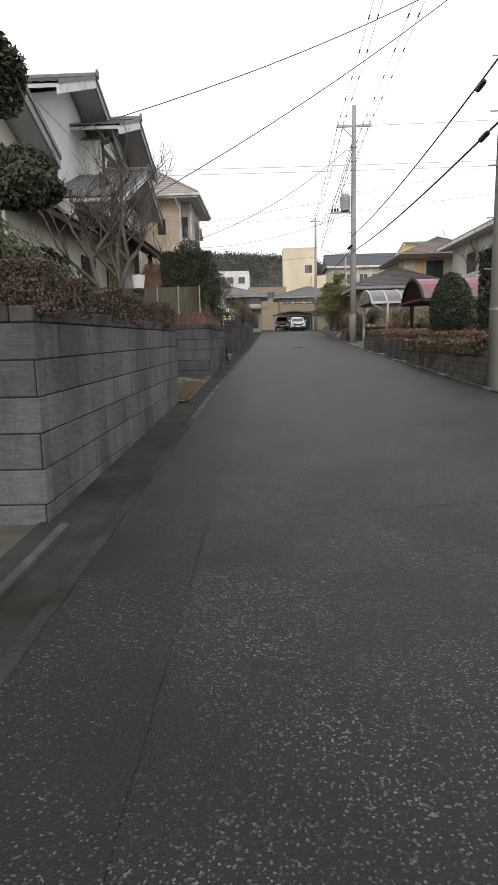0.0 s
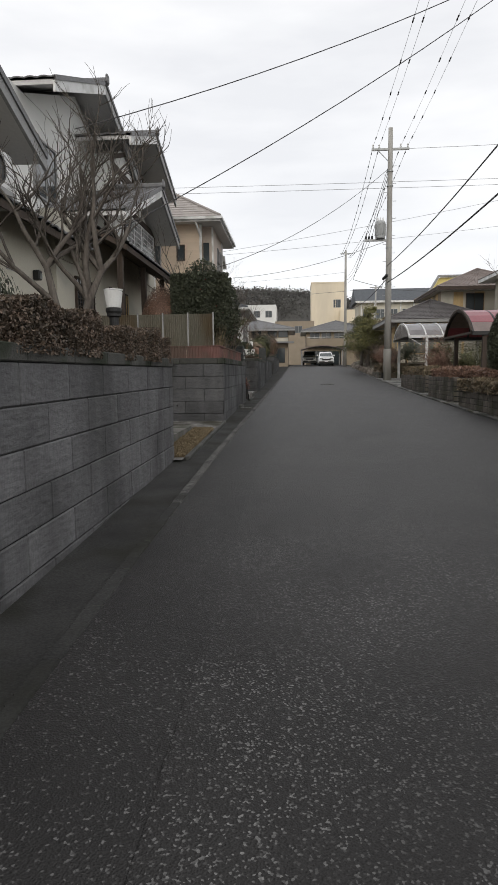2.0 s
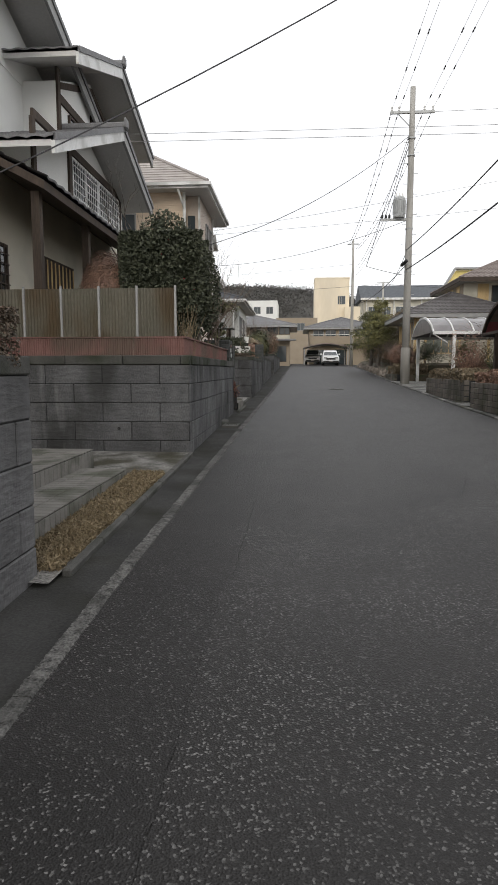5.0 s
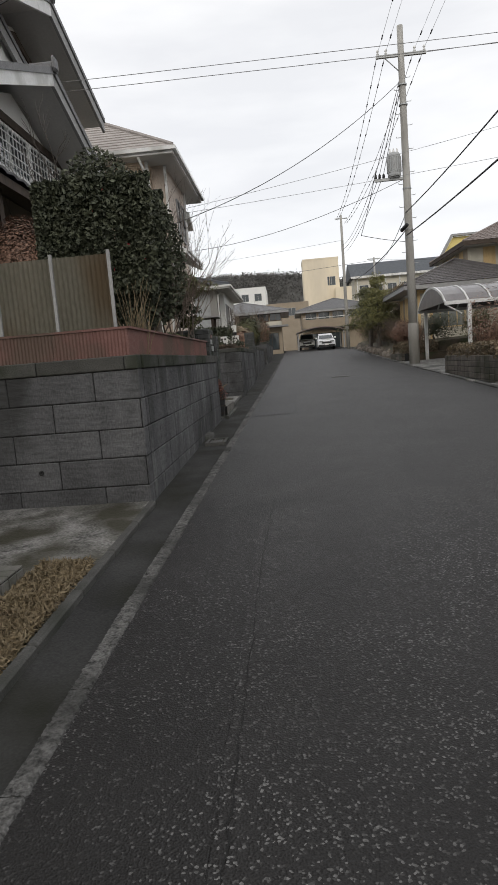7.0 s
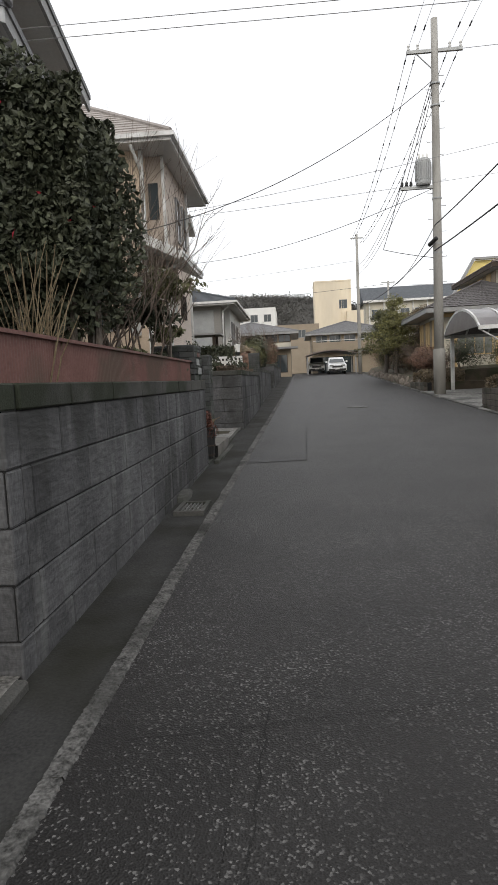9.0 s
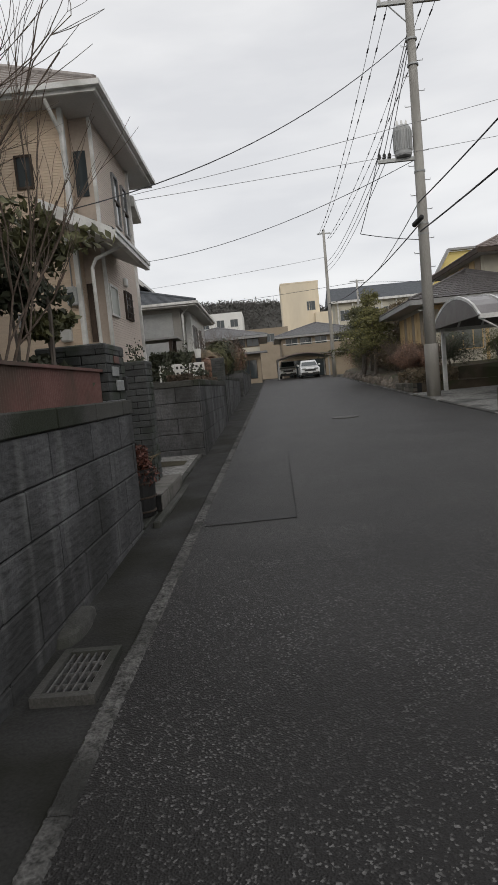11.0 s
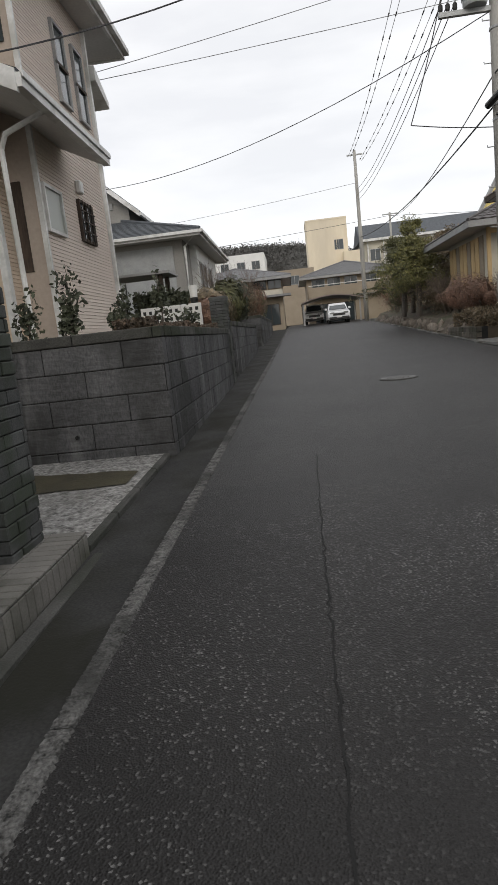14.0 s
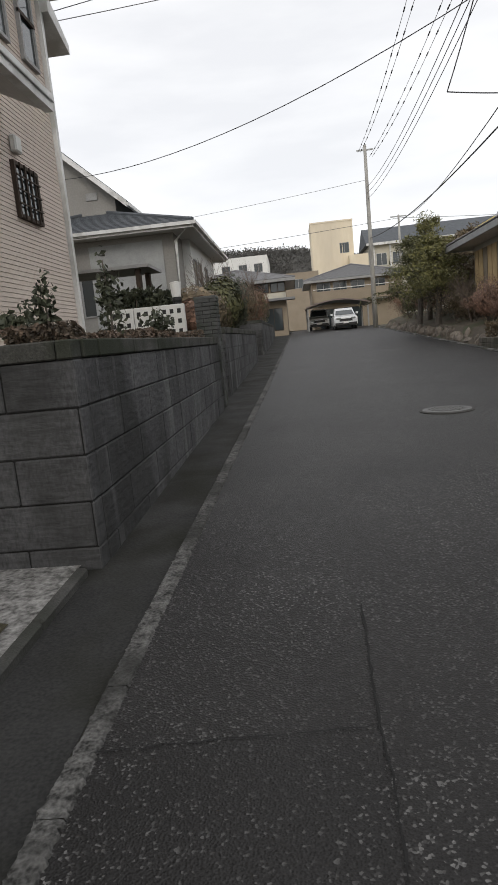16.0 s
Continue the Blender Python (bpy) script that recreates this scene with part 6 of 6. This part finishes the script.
def layered_tree(at, h, seed, material, label, pads=9, spread=1.0):
    t = thing("garden_tree", label, "tree", at)
    r = random.Random(seed)
    bm = bmesh.new()
    tube(bm, [(0, 0, -0.1), (0.1, 0.05, h * 0.35), (-0.05, 0.1, h * 0.7), (0.05, 0, h * 0.97)], [0.13, 0.10, 0.07, 0.02], 8)
    pads_ = []
    for k in range(pads):
        f = 0.35 + 0.65 * k / (pads - 1)
        a = k * 2.4 + r.uniform(-0.4, 0.4)
        d = spread * (1.25 - f) * r.uniform(0.7, 1.1)
        c = (math.cos(a) * d, math.sin(a) * d, h * f)
        tube(bm, [(0, 0, h * f - 0.25), (c[0] * 0.6, c[1] * 0.6, h * f - 0.1), c], [0.04, 0.03, 0.012], 5)
        pads_.append((c, 0.35 + 0.45 * spread * (1.2 - f)))
    part("trunk", bm, BARK, t)
    for k, (c, rr) in enumerate(pads_):
        leaves("crown", blob(760, c, (rr * 1.15, rr * 1.15, rr * 0.5), seed * 10 + k, 0.0, lump=1.0), 0.05, material, t, k, long=3.0)
    return t


layered_tree((6.75, 48.2, gz(48.2) + 0.6), 4.0, 3, L_PINE, "tall layered garden pine beside the road", spread=1.1)
layered_tree((6.3, 44.6, gz(44.6) + 0.5), 3.0, 4, L_PINE, "yellow-green layered garden tree", pads=10, spread=1.1)
layered_tree((6.1, 47.0, gz(47) + 0.5), 3.2, 5, L_OLIVE, "olive garden tree on the bank", pads=10, spread=1.2)
layered_tree((7.8, 46.0, gz(46) + 0.6), 3.2, 6, L_HEDGE, "brownish garden tree on the bank", pads=9, spread=1.0)
planter_wall(34.45, 37.4, 5.72, gz(34.4) + 0.35, "low dark block planter wall beside the utility pole")
for i in range(13):
    y = 35.0 + i * 1.55
    bare_tree("bare_shrub", (right_edge(y) + rnd.uniform(0.7, 1.6), y, gz(y) + 0.5), rnd.uniform(0.9, 1.6), 300 + i, "twiggy bare brown shrub on the bank", spread=0.75, radius=0.02, depth=3, forks=3, material=TWIG, stems=5, category="shrub", first=0.5)
hedge("low_hedge", 5.85, 7.4, 34.5, 37.3, gz(34.4) + 0.3, gz(34.4) + 0.75, 9000, 0.045, L_HEDGE, 61, "dull brown winter hedge on the low planter", 0.12)
bare_tree("bare_tree", (12.2, 33.0, 0.6), 7.0, 88, "bare spreading tree before the cream house", spread=0.9, radius=0.12, depth=5, forks=3, material=TWIG)

# ---- poles and wires ----
def utility_pole(x, y, top, r0, r1, label):
    t = thing("utility_pole", label, "utility pole", (x, y, gz(y)))
    part("shaft", tube(bmesh.new(), [(0, 0, -0.3), (0, 0, (top - gz(y)) / 2), (0, 0, top - gz(y))], [r0, (r0 + r1) / 2, r1], 16), POLE, t, smooth=True)
    return t


p1 = utility_pole(5.86, 32.4, 12.9, 0.18, 0.11, "tall concrete utility pole with transformer and step bolts")
g1 = gz(32.4)
part("sleeve", lathe(bmesh.new(), [(0.205, -0.05), (0.205, 1.55), (0.19, 1.57)], sides=18), POLE, p1, "pale grey protective sleeve", smooth=True)
part("crossarm", bx(-0.92, 0.92, -0.05, 0.05, 11.85 - g1, 11.95 - g1), STEEL, p1)
for x in (-0.85, -0.55, 0.5, 0.85):
    part("insulator", lathe(bmesh.new(), [(0.03, 11.95 - g1), (0.055, 12.0 - g1), (0.03, 12.05 - g1), (0.055, 12.1 - g1), (0.02, 12.16 - g1)], (x, 0, 0), 10), WHITEP, p1)
part("brace", tube(bmesh.new(), [(-0.6, 0, 11.85 - g1), (-0.05, 0, 11.3 - g1)], 0.02), STEEL, p1)
tr = part("transformer", lathe(bmesh.new(), [(0.23, 7.60 - g1), (0.25, 7.65 - g1), (0.25, 8.37 - g1), (0.2, 8.45 - g1), (0.05, 8.49 - g1)], (-0.45, -0.05, 0), 20), GREYM, p1, "grey cylindrical transformer")
for k in range(20):
    a = k * 2 * math.pi / 20
    part("fin", bx(-0.012, 0.012, 0.245, 0.275, 7.75 - g1, 8.30 - g1, m=Matrix.Translation((-0.45, -0.05, 0)) @ Matrix.Rotation(a, 4, "Z")), GREYM, tr)
for x in (-0.58, -0.45, -0.32):
    part("bushing", lathe(bmesh.new(), [(0.03, 8.45 - g1), (0.045, 8.51 - g1), (0.02, 8.63 - g1)], (x, -0.05, 0), 8), WHITEP, tr)
part("bracket", bx(-1.2, 0.0, -0.05, 0.05, 7.49 - g1, 7.59 - g1), STEEL, p1)
for x in (-1.15, -1.0, -0.85):
    part("insulator", lathe(bmesh.new(), [(0.03, 7.59 - g1), (0.05, 7.64 - g1), (0.05, 7.73 - g1), (0.02, 7.77 - g1)], (x, 0, 0), 8), BLACK, p1)
for i in range(20):
    z = 2.6 + i * 0.42
    s = 1 if i % 2 else -1
    part("step_bolt", tube(bmesh.new(), [(0.1 * s, 0, z), (0.30 * s, 0, z), (0.30 * s, 0, z + 0.04)], 0.012, 5), STEEL, p1)
for z in (4.8, 5.1, 6.6, 9.6, 10.3):
    part("band", lathe(bmesh.new(), [(0.165, z), (0.165, z + 0.05)], sides=14), STEEL, p1)
part("cable_box", lathe(bmesh.new(), [(0.03, -0.3), (0.075, -0.26), (0.075, 0.26), (0.03, 0.3)], sides=10), BLACK, p1, "black cable splice").matrix_basis = pose(-0.22, -0.3, 5.15, 80, 0, 12)
p2 = utility_pole(5.98, 60.3, 12.3, 0.16, 0.09, "slim pale concrete utility pole near the street end")
part("crossarm", bx(-0.5, 0.5, -0.04, 0.04, 10.5, 10.58), STEEL, p2)
p3 = utility_pole(12.0, 85, 12.2, 0.14, 0.1, "far utility pole with crossarm")
part("crossarm", bx(-0.8, 0.8, -0.05, 0.05, 10.1, 10.22), STEEL, p3)
utility_pole(11.5, 18.5, 15.0, 0.17, 0.12, "concrete utility pole behind the hedge")
p0 = utility_pole(5.36, 9.0, 13.0, 0.17, 0.12, "concrete utility pole beside the planter wall")
g0 = gz(9)
part("crossarm", bx(-0.9, 0.9, -0.05, 0.05, 12.0 - g0, 12.1 - g0), STEEL, p0)
part("band", lathe(bmesh.new(), [(0.175, 1.45), (0.175, 1.5)], sides=14), STEEL, p0)
for i in range(16):
    s = 1 if i % 2 else -1
    part("step_bolt", tube(bmesh.new(), [(0.1 * s, 0, 2.2 + i * 0.45), (0.30 * s, 0, 2.2 + i * 0.45)], 0.012, 5), STEEL, p0)


sleeve = lathe(bmesh.new(), [(0.012, -0.16), (0.03, -0.1), (0.018, 0.0), (0.03, 0.1), (0.012, 0.16)], sides=6)
SLEEVE = bpy.data.meshes.new("sleeve")
sleeve.to_mesh(SLEEVE)
sleeve.free()
SLEEVE.materials.append(WIRE)


def wire(a, b, sag, r=0.012, material=None, label="black sagging overhead service wire", name="overhead_wire", n=16, beads=0):
    a, b = Vector(a), Vector(b)
    bm = bmesh.new()
    tube(bm, [a.lerp(b, i / n) - Vector((0, 0, sag * 4 * (i / n) * (1 - i / n))) for i in range(n + 1)], r, 5)
    ob = tagged(link(name, bm, material or WIRE), label, "overhead wire")
    for k in range(beads):
        f = (k + 0.5) / beads
        s = new("spiral_sleeve", SLEEVE)
        s.parent = ob
        s.matrix_basis = Matrix.LocRotScale(a.lerp(b, f) - Vector((0, 0, sag * 4 * f * (1 - f))), (b - a).to_track_quat("Z", "Y"), None)
    return ob


for x in (-0.85, -0.55, 0.5, 0.85):
    wire((5.86 + x, 32.4, 12.05), (5.36 + x, 9.0, 12.15), 0.35, 0.006, WIREG, "thin grey overhead power line", beads=9)
    wire((5.86 + x, 32.4, 12.05), (5.98 + x * 0.5, 60.3, 11.9 if x < 0 else 11.6), 0.7, 0.010, WIREG, "thin grey overhead power line", beads=18)
    wire((5.36 + x, 9.0, 12.15), (5.2 + x, -20, 12.0), 0.4, 0.009, WIREG, "thin grey overhead power line")
for k, x in enumerate((-1.15, -1.0, -0.85)):
    wire((5.86 + x, 32.4, 7.75), (5.98, 60.3, 9.9 - 0.35 * k), 0.5, 0.011, WIRE)
    wire((5.86 + x, 32.4, 7.75), (5.86 - 0.05, 32.4, 11.2 - k * 0.2), -0.0, 0.012, WIRE)
wire((5.75, 32.3, 6.25), (5.36, 9.0, 5.9), 0.25, 0.018, WIRE, "thick black overhead telephone cable")
wire((5.75, 32.3, 5.42), (5.36, 9.0, 4.75), 0.2, 0.022, WIRE, "thick black overhead telephone cable")
wire((5.86, 32.5, 5.75), (5.98, 60.3, 6.9), 0.5, 0.02, WIRE, "thick black overhead telephone cable")
wire((5.86, 32.5, 6.4), (12, 85, 11.9), 0.9, 0.016, WIREG, "thin grey overhead cable span")
for z, yy in ((5.78, 10.5), (4.75, 10.2)):
    t = thing("cable_splice", "black cylindrical cable splice on the telephone cable", "cable splice", (5.40, yy, z - 0.03))
    part("sleeve", lathe(bmesh.new(), [(0.02, -0.22), (0.055, -0.18), (0.055, 0.18), (0.02, 0.22)], sides=10), BLACK, t)
    t.matrix_basis = pose(5.36, yy, z - 0.03, 88, 0, 0)
wire((11.5, 18.5, 13.8), (-3.4, 13.0, 6.0), 0.55, 0.011)
wire((11.5, 18.5, 14.6), (-3.4, 13.0, 3.6), 0.6, 0.011)
wire((5.75, 32.4, 10.95), (-2.72, 25.8, 5.1), 0.6, 0.012)
wire((5.75, 32.4, 7.5), (-6.8, 42.38, 7.5), 0.75, 0.011)
wire((34, 20.1, 7.15), (-24, 20.1, 7.15), 0.35, 0.006, WIREG, "thin grey overhead wire")
wire((34, 20.1, 7.0), (-24, 20.1, 7.0), 0.38, 0.006, WIREG, "thin grey overhead wire")
wire((-3.2, 31.0, 6.8), (20, 31.6, 10.9), 0.25, 0.007, WIREG, "thin grey overhead wire")
wire((-3.2, 31.0, 6.7), (20, 31.6, 8.9), 0.2, 0.007, WIREG, "thin grey overhead wire")
wire((6.7, 32.4, 11.9), (55, 27, 13.5), 0.8, 0.010, WIREG, "thin grey overhead wire")
wire((5.98, 60.3, 10.3), (-40, 72, 11), 0.8, 0.012, WIREG, "thin grey overhead wire")
wire((4.72, 32.3, 7.9), (4.2, 33.6, 5.8), 0.1, 0.012)
wire((4.2, 33.6, 5.8), (5.75, 32.4, 5.2), 0.03, 0.012)
wire((12, 85, 11.9), (-60, 80, 9.5), 0.8, 0.02, WIRE)
wire((12, 85, 11.9), (70, 90, 11), 0.8, 0.02, WIRE)


# ---- cars ----
def car(name, at, label, paint, w=1.68, ln=4.1, h=1.55, truck=False):
    """Seen from its front, which faces -y."""
    t = thing(name, label, "car", at)
    body = bmesh.new()
    prof = [(0, 0.28), (0, 0.72), (0.12, 0.86), (0.95, 0.98), (ln - 0.05, 0.98), (ln, 0.6), (ln, 0.28)]
    prism(body, prof, 0, -w / 2, w / 2)
    bmesh.ops.bevel(body, geom=body.edges[:], offset=0.06, segments=2, affect="EDGES")
    part("body", body, paint, t, smooth=False)
    cab = bmesh.new()
    hi = ln - 0.2 if not truck else 1.6
    b0, b1 = (0.9, 1.65) if not truck else (0.15, 0.5)
    pts = [((-w / 2 + 0.06, b0, 0.97), (w / 2 - 0.06, b0, 0.97)), ((-w / 2 + 0.18, b1, h), (w / 2 - 0.18, b1, h)), ((-w / 2 + 0.18, hi - 0.35, h), (w / 2 - 0.18, hi - 0.35, h)), ((-w / 2 + 0.06, hi, 0.97), (w / 2 - 0.06, hi, 0.97))]
    vs = [[cab.verts.new(p) for p in pr_] for pr_ in pts]
    for a, b in zip(vs, vs[1:]):
        cab.faces.new((a[0], a[1], b[1], b[0]))
    for k in (0, 1):
        cab.faces.new([v[k] for v in vs])
    bmesh.ops.recalc_face_normals(cab, faces=cab.faces[:])
    part("cabin", cab, paint, t)
    ws = bmesh.new()
    vs = [ws.verts.new(p) for p in ((-w / 2 + 0.14, b0 + 0.03, 1.02), (w / 2 - 0.14, b0 + 0.03, 1.02), (w / 2 - 0.24, b1 - 0.06, h - 0.07), (-w / 2 + 0.24, b1 - 0.06, h - 0.07))]
    for v in vs:
        v.co.y -= 0.03
    ws.faces.new(vs)
    part("windscreen", ws, GLASS, t)
    for s in (-1, 1):
        part("headlight", bx(s * (w / 2 - 0.28) - 0.15, s * (w / 2 - 0.28) + 0.15, -0.02, 0.05, 0.68, 0.80, bevel=0.02), GLASSL, t)
        part("mirror", bx(s * (w / 2 + 0.08) - 0.08, s * (w / 2 + 0.08) + 0.08, b0 + 0.15, b0 + 0.25, 1.0, 1.14, bevel=0.02), paint, t)
        for y in (0.75, ln - 0.75):
            wh = part("wheel", lathe(bmesh.new(), [(0.18, -0.1), (0.30, -0.09), (0.31, 0), (0.30, 0.09), (0.18, 0.1)], sides=18), RUBBER, t)
            wh.matrix_basis = pose(s * (w / 2 - 0.1), y, 0.31, 0, 90, 0)
            part("rim", lathe(bmesh.new(), [(0.17, -0.105), (0.05, -0.09), (0.05, 0.09), (0.17, 0.105)], sides=12), STEEL, wh)
    part("grille", bx(-0.42, 0.42, -0.015, 0.03, 0.56, 0.72), BLACK, t)
    part("bumper", bx(-w / 2 + 0.05, w / 2 - 0.05, -0.05, 0.1, 0.30, 0.48, bevel=0.03), BLACK, t)
    part("number_plate", bx(-0.17, 0.17, -0.06, -0.05, 0.42, 0.56), WHITEP, t)
    if truck:
        part("bed", bx(-w / 2, w / 2, 1.65, ln, 0.75, 1.1), paint, t)
    return t


car("car", (4.27, 61.6, gz(61.6)), "white compact suv parked facing the street", CARW, w=1.50, ln=3.5, h=1.45)
car("small_truck", (2.75, 66.6, gz(66.6)), "small white pickup truck parked beside the car", CARW, w=1.45, ln=3.3, h=1.5, truck=True)
